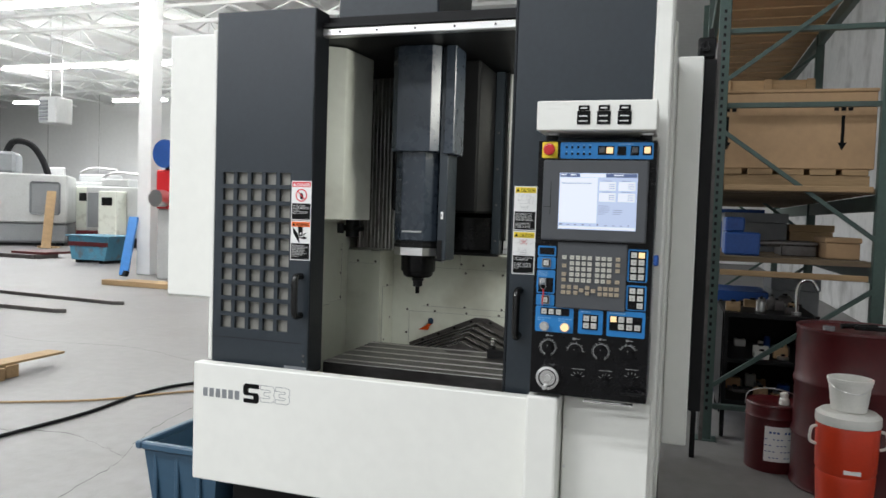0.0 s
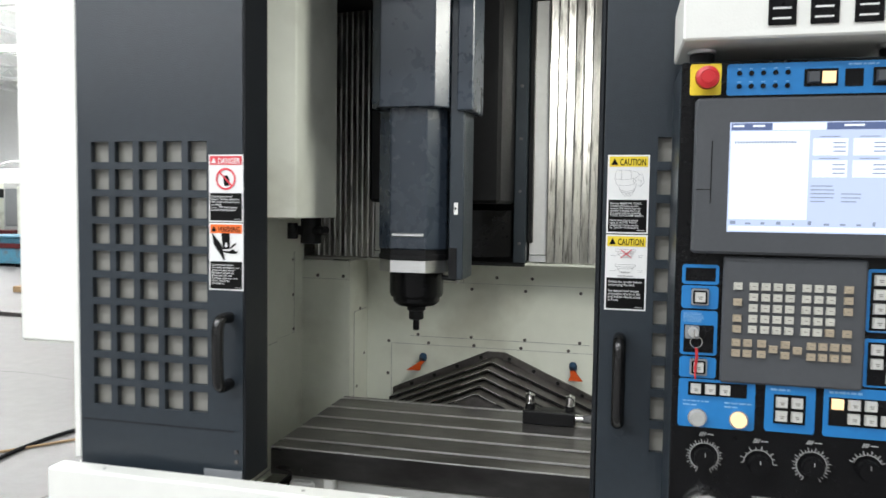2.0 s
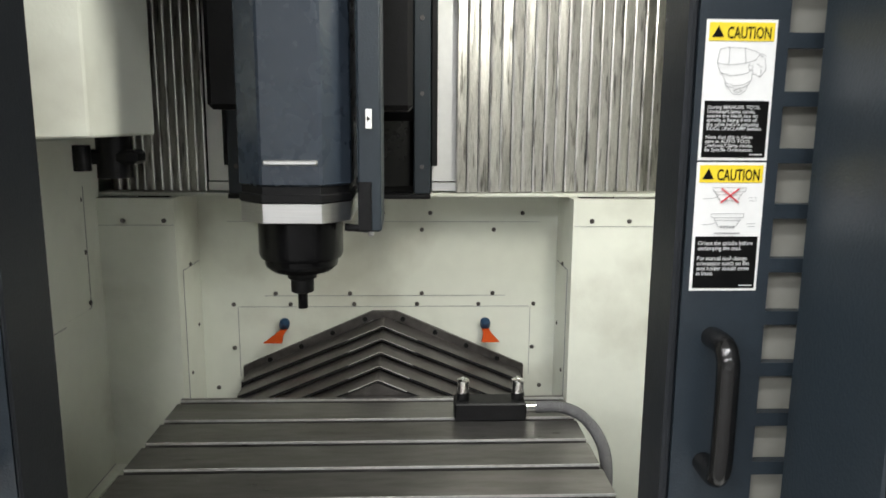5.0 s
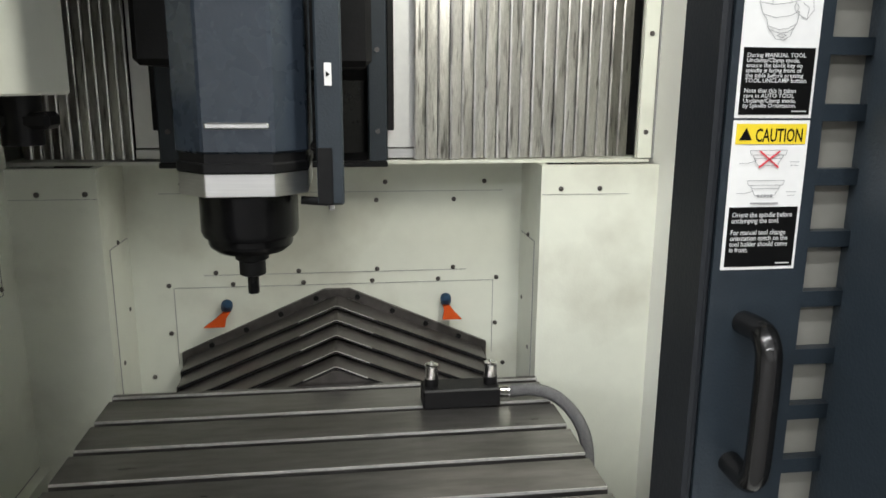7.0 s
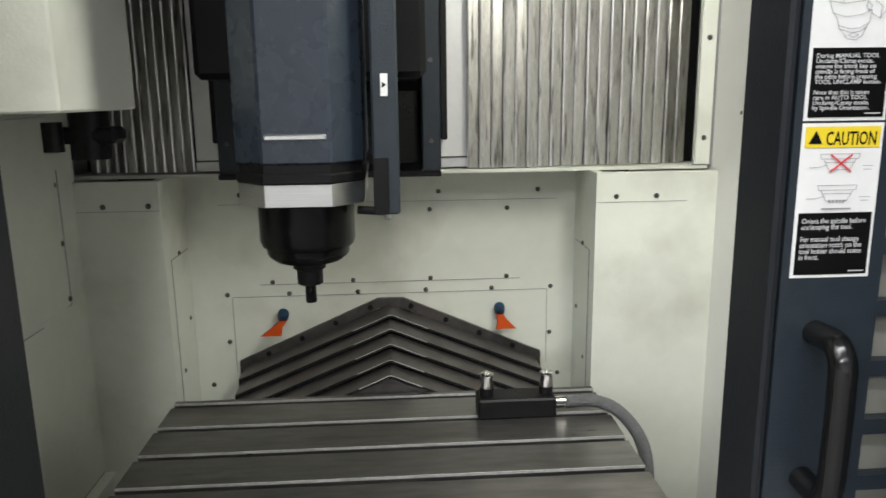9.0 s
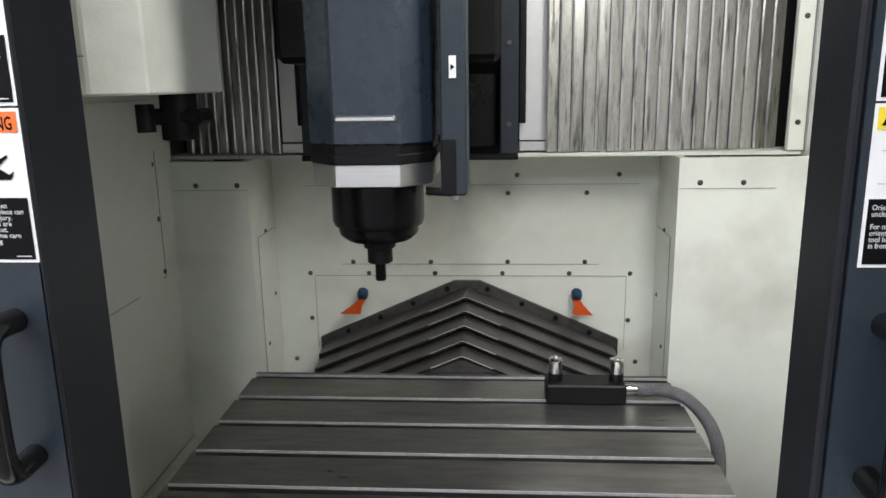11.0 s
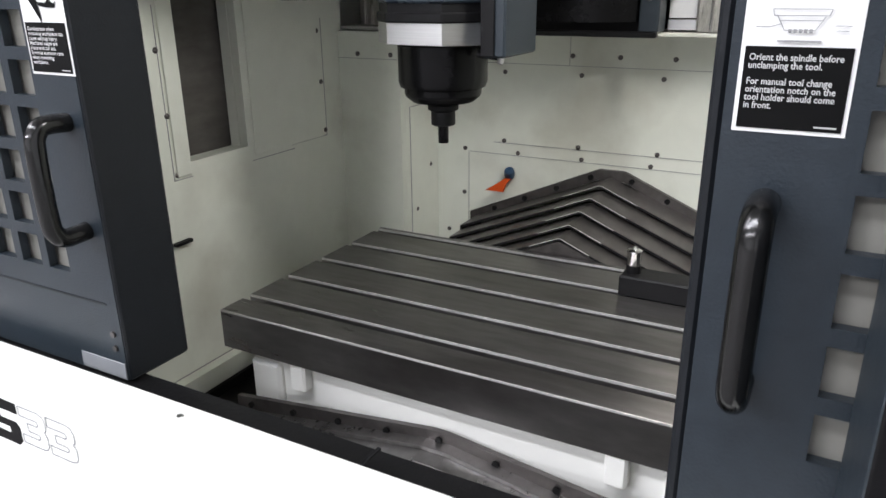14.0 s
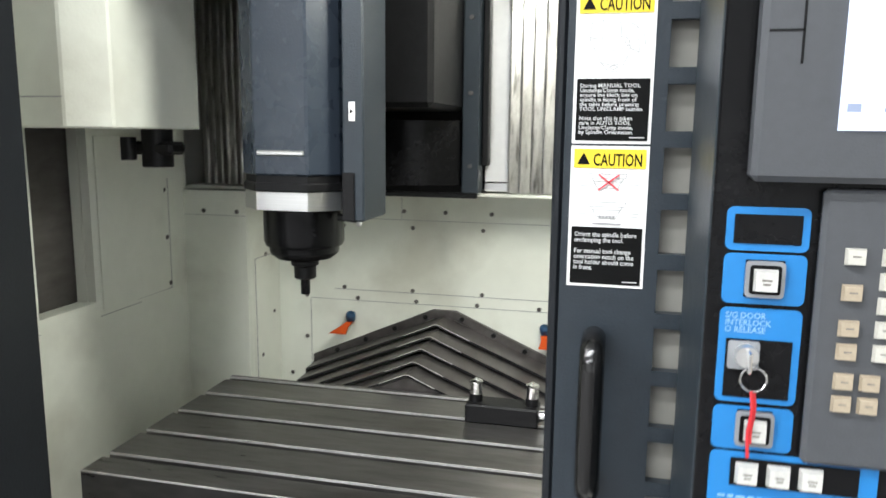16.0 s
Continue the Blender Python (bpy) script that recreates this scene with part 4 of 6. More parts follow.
for bx, bz, holder in ((0.5395, 1.279, L2), (0.5405, 1.172, L4)):
    part("button_frame", rounded(bx - 0.0125, bx + 0.0125, bz - 0.0125, bz + 0.0125, KF - 0.0035, KF, 0.003), MIDGREY, holder, "grey button frame")
    part("button_well", rounded(bx - 0.0100, bx + 0.0100, bz - 0.0100, bz + 0.0100, KF - 0.0040, KF - 0.0034, 0.002), GLOSSBLACK, holder)
key("button", 0.5305, 0.5485, 1.270, 1.288, KEYWHITE, L2, 0.010, KF)
key("button", 0.532, 0.549, 1.163, 1.181, KEYWHITE, L4, 0.010, KF)
for k in range(3):
    key("button", 0.5295 + 0.021 * k, 0.5465 + 0.021 * k, 1.130, 1.147, KEYWHITE, BL, 0.006, KF)
for i in range(2):
    for j in range(2):
        key("button", 0.651 + 0.021 * i, 0.669 + 0.021 * i, 1.097 + 0.0205 * j, 1.1145 + 0.0205 * j, KEYWHITE, BM, 0.006, KF)
for i in range(4):
    for j in range(2):
        if (i, j) not in ((3, 1), (0, 0)):
            key("lamp_button" if (i, j) == (0, 1) else "button", 0.7265 + 0.022 * i, 0.7445 + 0.022 * i, 1.1 + 0.0205 * j, 1.1175 + 0.0205 * j, LIT if (i, j) == (0, 1) else KEYWHITE, BR, 0.006, KF)
for i in range(2):
    for j in range(4):
        key("lamp_button" if (i, j) == (1, 3) else "button", 0.775 + 0.021 * i, 0.793 + 0.021 * i, 1.2425 + 0.0205 * j, 1.26 + 0.0205 * j, LIT if (i, j) == (1, 3) else KEYWHITE, R1, 0.006, KF)
    for j in range(3):
        if (i, j) != (0, 0):
            key("button", 0.775 + 0.021 * i, 0.793 + 0.021 * i, 1.1625 + 0.0205 * j, 1.18 + 0.0205 * j, KEYWHITE, R2, 0.006, KF)
# keyboard
KB = PY - 0.0105
xs = [0.6070 + 0.0166 * i for i in range(4)] + [0.6790 + 0.0163 * i for i in range(3)]
for j in range(5):
    z = 1.292 - 0.0160 * j
    for i, x in enumerate(xs):
        key("key", x, x + 0.0138, z, z + 0.0128, TAN if (i == 6 and j == 4) else IVORY, keyboard, 0.004, KB)
for z, m in ((1.292, IVORY), (1.268, TAN), (1.244, TAN), (1.228, TAN)):
    key("key", 0.585, 0.599, z, z + 0.0125, m, keyboard, 0.004, KB)
for z in (1.292, 1.276, 1.260, 1.228):
    key("key", 0.7345, 0.7485, z, z + 0.0125, TAN, keyboard, 0.004, KB)
for j in range(2):
    z = 1.2075 - 0.0157 * j
    for x in (0.585, 0.601, 0.6205, 0.6530, 0.688, 0.7035, 0.719, 0.7345):
        key("key", x, x + 0.0138, z, z + 0.0125, TAN, keyboard, 0.004, KB)
for x in (0.6365, 0.6695):
    key("key", x, x + 0.0138, 1.2, 1.2125, TAN, keyboard, 0.004, KB)
# emergency stop
part("stop_plate", rounded(0.515, 0.559, 1.581, 1.627, FACE - 0.004, FACE - 0.0002, 0.003), YELLOW, panel, "yellow emergency stop plate")
bm = lathe([(0.010, 0), (0.011, 0.010), (0.0165, 0.012), (0.0172, 0.017), (0.0160, 0.024), (0.0105, 0.0262), (0.0100, 0.0254), (0.0092, 0.0254), (0.0088, 0.0264)], (0, 0, 0), 28)
bm.transform(Matrix.Translation((0.5375, FACE - 0.004, 1.604)) @ pose(0, 0, 0, 90))
part("stop_button", bm, REDP, panel, "red mushroom stop button", True)
for i in range(5):
    for j in range(2):
        part("indicator", cyl((0.584 + 0.0165 * i, BF, 1.593 + 0.019 * j), (0.584 + 0.0165 * i, BF - 0.0025, 1.593 + 0.019 * j), 0.0036, sides=10), GLOSSBLACK, panel)
        part("legend_mark", box(0.5815 + 0.0165 * i, 0.5865 + 0.0165 * i, BF - 0.0003, BF + 0.0001, 1.5988 + 0.019 * j, 1.6000 + 0.019 * j), PLATEINK, panel)


def knob(x, z, r, depth, mat, label=""):
    bm = lathe([(r, 0), (r, depth * 0.75), (r * 0.9, depth)], (0, 0, 0), 28)
    bm.transform(Matrix.Translation((x, FACE - 0.0002, z)) @ pose(0, 0, 0, 90))
    return part("knob", bm, mat, panel, label, True)


knob(0.541, 1.095, 0.0115, 0.016, SATIN, "grey push button")
for x, z in ((0.541, 1.095), (0.600, 1.096)):
    part("button_collar", cyl((x, FACE, z), (x, FACE - 0.008, z), 0.0140, sides=28), CHROME, panel, "bright steel collar", True)
knob(0.600, 1.096, 0.0110, 0.016, LIT, "lit amber push button")
for x, z, a0, a1, n in ((0.5535, 1.034, -65, 245, 30), (0.631, 1.030, 0, 180, 9), (0.7045, 1.034, -60, 240, 26), (0.779, 1.036, 25, 155, 10)):
    dial = knob(x, z, 0.0155, 0.018, GLOSSBLACK, "black dial knob")
    part("pointer", box(x - 0.0006, x + 0.0006, FACE - 0.0190, FACE - 0.0183, z + 0.004, z + 0.010), PANELINK, dial)
    part("dial_arc", ring(x, z, 0.0200, 0.0213, FACE - 0.0004, a0, a1), PANELINK, dial, "white dial scale")
    ticks = bmesh.new()
    for k in range(n + 1):
        t = box(0.0212, 0.0245 if k % 2 else 0.0270, -0.0003, 0.0003, -0.0006, 0.0006)
        t.transform(Matrix.Translation((x, FACE - 0.0005, z)) @ pose(0, 0, 0, 0, -(a0 + (a1 - a0) * k / n), 0))
        tmp = bpy.data.meshes.new("tick")
        t.to_mesh(tmp)
        t.free()
        ticks.from_mesh(tmp)
        bpy.data.meshes.remove(tmp)
    tagged(part("dial_ticks", ticks, PANELINK, dial), kind="stuff")
    for k in range(3):
        b = box(-0.0008, 0.0008, FACE - 0.0006, FACE - 0.0002, -0.0035, 0.0035)
        b.transform(Matrix.Translation((x - 0.006 + 0.003 * k, 0, z + 0.0345)) @ pose(0, 0, 0, 0, 25, 0))
        part("legend_mark", b, PANELINK, panel)
    part("legend_mark", box(x + 0.003, x + 0.013, FACE - 0.0006, FACE - 0.0002, z + 0.0335, z + 0.0350), PANELINK, panel)
# handwheel
bm = lathe([(0.034, 0), (0.036, 0.004), (0.036, 0.016), (0.033, 0.022), (0.026, 0.023), (0.025, 0.020), (0.004, 0.020)], (0, 0, 0), 40)
bm.transform(Matrix.Translation((0.558, FACE - 0.0002, 0.948)) @ pose(0, 0, 0, 90))
part("handwheel", bm, CHROME, panel, "bright aluminium jog handwheel", True)
part("wheel_groove", ring(0.558, 0.948, 0.0225, 0.0250, FACE - 0.0206), RUBBER, panel, "dark groove in the handwheel")
part("wheel_hub", cyl((0.558, FACE - 0.018, 0.948), (0.558, FACE - 0.0245, 0.948), 0.009, sides=24), ALU, panel, "", True)
part("handwheel_knob", cyl((0.552, FACE - 0.022, 0.922), (0.552, FACE - 0.036, 0.922), 0.006, sides=14), ALU, panel, "", True)
for x, z in ((0.642, 0.950), (0.720, 0.952), (0.792, 0.962)):
    knob(x, z, 0.009, 0.022, GLOSSBLACK, "black selector switch")
    for a in (30, 60, 90, 120, 150):
        b = box(0.015, 0.022, -0.0003, 0.0003, -0.0005, 0.0005)
        b.transform(Matrix.Translation((x, FACE - 0.0005, z)) @ pose(0, 0, 0, 0, -a, 0))
        part("legend_mark", b, PANELINK, panel)
    part("legend_mark", box(x - 0.018, x + 0.018, FACE - 0.0006, FACE - 0.0002, z + 0.0275, z + 0.0288), PANELINK, panel)
part("pocket_lip", box(0.765, 0.828, PY - 0.045, PY - 0.001, 0.925, 0.934, 0.003), GLOSSBLACK, panel, "black connector cover")
part("paper_clip", box(0.66, 0.80, PY - 0.012, PY - 0.001, 0.886, 0.894, 0.002), CHROME, panel, "bright rail under the controls")
# key in its switch with a red tag
part("switch_plate", rounded(0.5195, 0.5400, 1.2150, 1.2350, BF - 0.0035, BF - 0.0011, 0.002), MIDGREY, panel, "square grey switch plate")
part("key_blade", box(0.5300, 0.5322, BF - 0.024, BF - 0.0122, 1.218, 1.232, 0.0006), CHROME, panel, "key in its lock")
part("key_switch", cyl((0.531, BF, 1.226), (0.531, BF - 0.012, 1.226), 0.0075, sides=18), ALU, panel, "steel key switch", True)
part("key_ring", tube([(0.535 + 0.0085 * math.cos(a * math.pi / 8), BF - 0.016, 1.212 + 0.0085 * math.sin(a * math.pi / 8)) for a in range(17)], 0.0008, 6), CHROME, panel, "key ring")
ribbon = smooth_path([(0.5350, BF - 0.016, 1.204), (0.5362, BF - 0.017, 1.190), (0.5348, BF - 0.016, 1.174), (0.5358, BF - 0.0165, 1.156)], 5)
part("key_tag", tube([p + Vector((-0.0008, 0, 0)) for p in ribbon], 0.0012, 6), REDP, panel, "red key cord", True)
part("key_tag", tube([p + Vector((0.0012, 0.001, 0)) for p in ribbon[:13]], 0.0010, 6), REDP, panel, "", True)
# display picture: flat fields on the glass
SY1 = PY - 0.0238
for x0, x1, z0, z1, m in ((0.573, 0.628, 1.5265, 1.5365, SCREENBLUE), (0.700, 0.784, 1.5265, 1.5365, SCREENBLUE), (0.629, 0.699, 1.5265, 1.5365, PAPERLIT), (0.573, 0.678, 1.398, 1.525, PAPERLIT), (0.683, 0.728, 1.490, 1.514, PAPERLIT), (0.735, 0.780, 1.490, 1.514, PAPERLIT), (0.683, 0.728, 1.459, 1.483, PAPERLIT), (0.735, 0.780, 1.459, 1.483, PAPERLIT), (0.573, 0.784, 1.381, 1.388, PAPERLIT)):
    part("display_field", box(x0, x1, SY1 - 0.0003, SY1 + 0.0004, z0, z1), m, panel)
for x0, x1, z in ((0.575, 0.590, 1.531), (0.602, 0.618, 1.531), (0.722, 0.748, 1.531)):
    part("display_tab", box(x0, x1, SY1 - 0.0008, SY1 - 0.0004, z, z + 0.003), PAPERLIT, panel)
marks = bmesh.new()
rng = random.Random(5)
for k in range(22):
    box_bm(marks, 0.578 + 0.0038 * k, 0.5805 + 0.0038 * k, SY1 - 0.0008, SY1 - 0.0004, 1.5075, 1.5105)
for x in (0.683, 0.735):
    for z in (1.490, 1.459):
        box_bm(marks, x + 0.008, x + 0.034, SY1 - 0.0008, SY1 - 0.0004, z + 0.026, z + 0.0272)
        for r in range(3):
            box_bm(marks, x + 0.026, x + 0.042, SY1 - 0.0008, SY1 - 0.0004, z + 0.005 + 0.006 * r, z + 0.0066 + 0.006 * r)
for r in range(5):
    box_bm(marks, 0.682, 0.700 + rng.uniform(0, 0.016), SY1 - 0.0008, SY1 - 0.0004, 1.446 - 0.0055 * r, 1.4474 - 0.0055 * r)
    if r > 1:
        box_bm(marks, 0.722, 0.736 + rng.uniform(0, 0.012), SY1 - 0.0008, SY1 - 0.0004, 1.446 - 0.0055 * r, 1.4474 - 0.0055 * r)
for k in range(10):
    w = rng.uniform(0.003, 0.008)
    box_bm(marks, 0.575 + 0.021 * k, 0.575 + w + 0.021 * k, SY1 - 0.0008, SY1 - 0.0004, 1.3905, 1.3905 + rng.uniform(0.002, 0.0065))
tagged(part("display_marks", marks, SCREENGREY, panel, "small characters on the display"), kind="stuff")
part("slot_line", box(0.5465, 0.548, PY - 0.0226, PY - 0.0218, 1.42, 1.512), BLACK, panel)
part("slot_line", box(0.527, 0.548, PY - 0.0226, PY - 0.0218, 1.440, 1.4412), BLACK, panel)
for z in (0.99, 1.16, 1.33, 1.50, 1.622):
    part("screw", cyl((0.508, FACE, z), (0.508, FACE - 0.0015, z), 0.0024, sides=8), GLOSSBLACK, panel)
# coiled cable and its plug on the side
coil = [(0.838 + 0.003 * math.cos(k * 0.9), -0.185 + 0.003 * math.sin(k * 0.9), 1.36 - 0.0011 * k) for k in range(240)]
part("coiled_cable", tube(coil, 0.0011, 5), ALU, panel, "thin coiled cable", True)
part("cable_plug", box(0.836, 0.850, -0.195, -0.170, 1.285, 1.315, 0.003), BLUEPAINT, panel, "blue plug")

# modules and feet of the box above
for x in (0.633, 0.688, 0.744):
    mod = part("module", box(x - 0.0185, x + 0.0185, -0.2295, -0.2265, 1.672, 1.709, 0.001), GLOSSBLACK, switch_box, "black indicator module")
    part("module_plate", box(x - 0.0155, x + 0.0155, -0.2290, -0.2265, 1.710, 1.725, 0.001), GLOSSBLACK, switch_box)
    for z in (1.680, 1.694):
        part("module_print", box(x - 0.013, x + 0.011, -0.2300, -0.2296, z, z + 0.0025), PAPER, mod)
    part("module_print", box(x - 0.009, x + 0.009, -0.2294, -0.2291, 1.7155, 1.719), PAPER, switch_box)
for x in (0.535, 0.80):
    part("mount", lathe([(0.018, 0), (0.018, 0.016)], (x, -0.15, 1.633), 24), RUBBER, switch_box, "short black mount", True)
    part("mount_ring", lathe([(0.021, 0), (0.021, 0.005), (0.019, 0.006)], (x, -0.15, 1.6495), 24), ALU, switch_box, "bright steel ring", True)

# ---- fittings of the work chamber ----
screw_proto = None


def wall_screw(x, y, z, d):
    global screw_proto
    if screw_proto is None:
        screw_proto = finish(lathe([(0.0055, 0), (0.0055, 0.002), (0.003, 0.0042)], (0, 0, 0), 10), "screw", DARKSTEEL, True)
    ob = new("screw", screw_proto)
    ob.parent = machine
    ob.matrix_world = Matrix.Translation((x, y, z)) @ Vector(d).to_track_quat("Z", "Y").to_matrix().to_4x4()


for x in (-0.353, -0.210, -0.050, 0.110, 0.267, 0.409):
    wall_screw(x, 1.061, 0.940, (0, -1, 0))
for x in (-0.247, -0.060, 0.122, 0.303):
    wall_screw(x, 1.061, 1.132, (0, -1, 0)), wall_screw(x, 1.061, 0.968, (0, -1, 0))
for x in (-0.310, -0.083, 0.025, 0.143, 0.375):
    wall_screw(x, 1.061, 1.174, (0, -1, 0))
for x, z in ((-0.355, 0.826), (0.408, 0.825), (-0.40, 0.72), (0.43, 0.72)):
    wall_screw(x, 1.061, z, (0, -1, 0))
for x in (-0.545, -0.455, 0.508, 0.594):
    wall_screw(x, 0.885, 1.178, (0, -1, 0))
for z in (1.295, 1.502, 1.71):
    wall_screw(0.706, 0.925, z, (0, -1, 0))
for y, z in ((0.816, 1.008), (0.805, 1.233), (0.81, 1.12), (0.364, 1.0), (0.352, 1.225), (0.358, 1.11), (0.70, 1.09), (0.70, 1.065), (0.69, 1.012), (0.74, 1.010), (0.59, 1.01), (0.385, 1.02), (0.585, 1.12), (0.585, 1.22)):
    wall_screw(-0.60, y, z, (1, 0, 0))
for y, z in ((0.98, 1.06), (1.02, 0.90), (0.95, 0.80)):
    wall_screw(-0.432, y, z, (1, 0, 0)), wall_screw(0.465, y, z, (-1, 0, 0))
for y, z in ((0.30, 1.50), (0.55, 1.45), (0.80, 1.35)):
    wall_screw(0.728, y, z, (-1, 0, 0))
# sheet seams, thin grooves between the panels
SEAM = GREYPRINT
for b in (box(-0.275, 0.335, 1.0596, 1.0608, 0.9615, 0.9628), box(-0.342, 0.400, 1.0596, 1.0608, 0.9330, 0.9342), box(-0.36, 0.42, 1.0596, 1.0608, 1.1515, 1.1525), box(-0.598, -0.434, 0.8836, 0.8848, 1.1675, 1.1685), box(0.467, 0.66, 0.8836, 0.8848, 1.1655, 1.1665), box(-0.343, -0.3418, 1.0596, 1.0608, 0.75, 0.933), box(0.400, 0.4012, 1.0596, 1.0608, 0.75, 0.933), box(-0.090, -0.0888, 1.0596, 1.0608, 1.152, 1.228),
          box(-0.5998, -0.5988, 0.820, 0.8215, 0.995, 1.26), box(-0.5998, -0.5988, 0.69, 0.82, 0.9945, 0.9962), box(-0.5998, -0.5988, 0.355, 0.3565, 0.99, 1.3), box(-0.5998, -0.5988, 0.355, 0.40, 0.9895, 0.991), box(-0.5998, -0.5988, 0.565, 0.70, 0.985, 0.9865), box(-0.5998, -0.5988, 0.10, 0.88, 0.600, 0.602)):
    part("seam", b, SEAM, machine)
part("wall_plate", box(-0.5985, -0.5955, 0.572, 0.80, 0.996, 1.36, 0.001), CREAM, machine, "cream cover plate by the shutter")
part("wall_plate", box(-0.5985, -0.5955, 0.362, 0.395, 0.996, 1.36, 0.001), CREAM, machine)
part("wall_clip", box(-0.598, -0.588, 0.33, 0.37, 0.870, 0.876), BLACK, machine, "small black clip")
part("floor_gasket", box(-0.574, -0.566, 0.10, 0.88, 0.5385, 0.560), RUBBER, machine, "black gasket along the floor strip")
part("floor_strip", box(-0.598, -0.575, 0.10, 0.88, 0.540, 0.60), CREAM, machine)


def coolant_nozzle(x, x0, x1, label):
    ob = thing("coolant_nozzle", label, "coolant nozzle", (x, 1.05, 0.885), "coolant nozzles")
    joint = Vector((x, 1.046, 0.892))
    ball = lathe([(0.005, -0.018), (0.012, -0.012), (0.0135, 0), (0.012, 0.010), (0.006, 0.016)], (0, 0, 0), 16)
    ball.transform(Matrix.Translation(joint) @ pose(0, 0, 0, 35, 0.35 * math.degrees((x - (x0 + x1) / 2) * 30)))
    part("ball_joint", ball, NOZZLEBLUE, ob, "dark blue ball joint", True)
    bm = bmesh.new()
    neck = [bm.verts.new((x + sx * 0.008, 1.036 + sy * 0.007, 0.880)) for sx, sy in ((-1, -1), (1, -1), (1, 1), (-1, 1))]
    waist = [bm.verts.new((x + ((x0 + x1) / 2 - x) * 0.5 + sx * 0.012, 1.026 + sy * 0.005, 0.868)) for sx, sy in ((-1, -1), (1, -1), (1, 1), (-1, 1))]
    mouth = [bm.verts.new((px, 1.012 + sy * 0.003, 0.853)) for px, sy in ((x0, -1), (x1, -1), (x1, 1), (x0, 1))]
    for a, b in ((neck, waist), (waist, mouth)):
        for i in range(4):
            bm.faces.new((a[i], a[(i + 1) % 4], b[(i + 1) % 4], b[i]))
    bm.faces.new(neck), bm.faces.new(mouth)
    part("flat_jet", bm, NOZZLEORANGE, ob, "orange flat jet")
    return ob


coolant_nozzle(-0.225, -0.273, -0.226, "blue and orange coolant nozzle on the back wall")
coolant_nozzle(0.284, 0.272, 0.318, "blue and orange coolant nozzle beside the chevron cover")
for k in range(5):
    x = -0.26 + 0.14 * k
    part("screw", cyl((x, 0.0515, 2.036), (x, 0.049, 2.036), 0.004, sides=8), BLACK, machine)
part("joint_gap", box(0.4905, 0.4935, -0.076, -0.035, 0.425, 0.845), RUBBER, machine)
for z in (0.78, 0.66, 0.54):
    part("screw", cyl((0.600, -0.1005, z), (0.600, -0.1035, z), 0.005, sides=8), ALU, machine)
for holder, x0, x1, z0, z1, rows, seed in ((BL, 0.520, 0.560, 1.110, 1.122, 2, 4), (BL, 0.580, 0.618, 1.110, 1.122, 2, 5), (BM, 0.644, 0.698, 1.140, 1.149, 1, 6), (BR, 0.724, 0.812, 1.141, 1.151, 1, 7), (top_strip, 0.730, 0.815, 1.617, 1.625, 1, 8), (R1, 0.774, 0.815, 1.2375, 1.2405, 1, 9)):
    text_bars(holder, x0, x1, z0, z1, rows, BF - 0.0002, PLATEINK, seed)
lettering("plate_text", "S/G DOOR\nINTERLOCK\nO RELEASE", 0.0060, 0.5165, 1.2555, BF - 0.0004, PLATEINK, L3, "pale lettering on blue", "LEFT", 0.030)


# ---- storage rack and the things by it ----
def beam(p, q, w, d):
    """A square bar from p to q."""
    p, q = Vector(p), Vector(q)
    bm = box(-w / 2, w / 2, -d / 2, d / 2, 0, (q - p).length)
    bm.transform(Matrix.Translation(p) @ (q - p).to_track_quat("Z", "Y").to_matrix().to_4x4())
    return bm


rack = thing("storage_rack", "green steel pallet rack with timber decks", "storage rack", (1.65, 3.6, 0))
RX0, RX1 = 1.125, 2.07
for y in (2.75, 5.25, 7.75):
    for x in (RX0, RX1):
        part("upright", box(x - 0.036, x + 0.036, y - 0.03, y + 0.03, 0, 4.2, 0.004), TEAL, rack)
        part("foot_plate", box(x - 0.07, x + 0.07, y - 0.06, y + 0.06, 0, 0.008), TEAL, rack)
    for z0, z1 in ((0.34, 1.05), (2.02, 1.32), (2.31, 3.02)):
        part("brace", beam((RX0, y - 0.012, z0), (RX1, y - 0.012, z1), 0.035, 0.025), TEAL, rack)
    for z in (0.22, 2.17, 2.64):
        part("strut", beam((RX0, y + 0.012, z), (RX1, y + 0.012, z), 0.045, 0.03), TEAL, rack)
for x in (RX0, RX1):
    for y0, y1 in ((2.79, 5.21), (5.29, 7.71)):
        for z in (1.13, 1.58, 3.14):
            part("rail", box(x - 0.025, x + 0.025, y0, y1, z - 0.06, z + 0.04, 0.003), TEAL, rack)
holes = bmesh.new()
for k in range(52):
    box_bm(holes, RX0 - 0.008, RX0 + 0.008, 2.7185, 2.7205, 0.2 + 0.05 * k, 0.222 + 0.05 * k)
tagged(part("upright_holes", holes, BLACK, rack, "row of punched holes"), kind="stuff")
for z, count in ((1.171, 14), (1.621, 14), (3.181, 16)):
    for k in range(count):
        y = 2.78 + 0.30 * k
        part("deck_board", box(RX0 + 0.03, RX1 - 0.03, y, y + 0.2 + 0.05 * (z > 3), z, z + 0.034, 0.002), DECKTIMBER if z > 3 else DIMTIMBER, rack)
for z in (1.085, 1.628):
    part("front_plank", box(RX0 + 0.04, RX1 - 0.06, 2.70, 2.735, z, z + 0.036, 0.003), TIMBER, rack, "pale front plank")

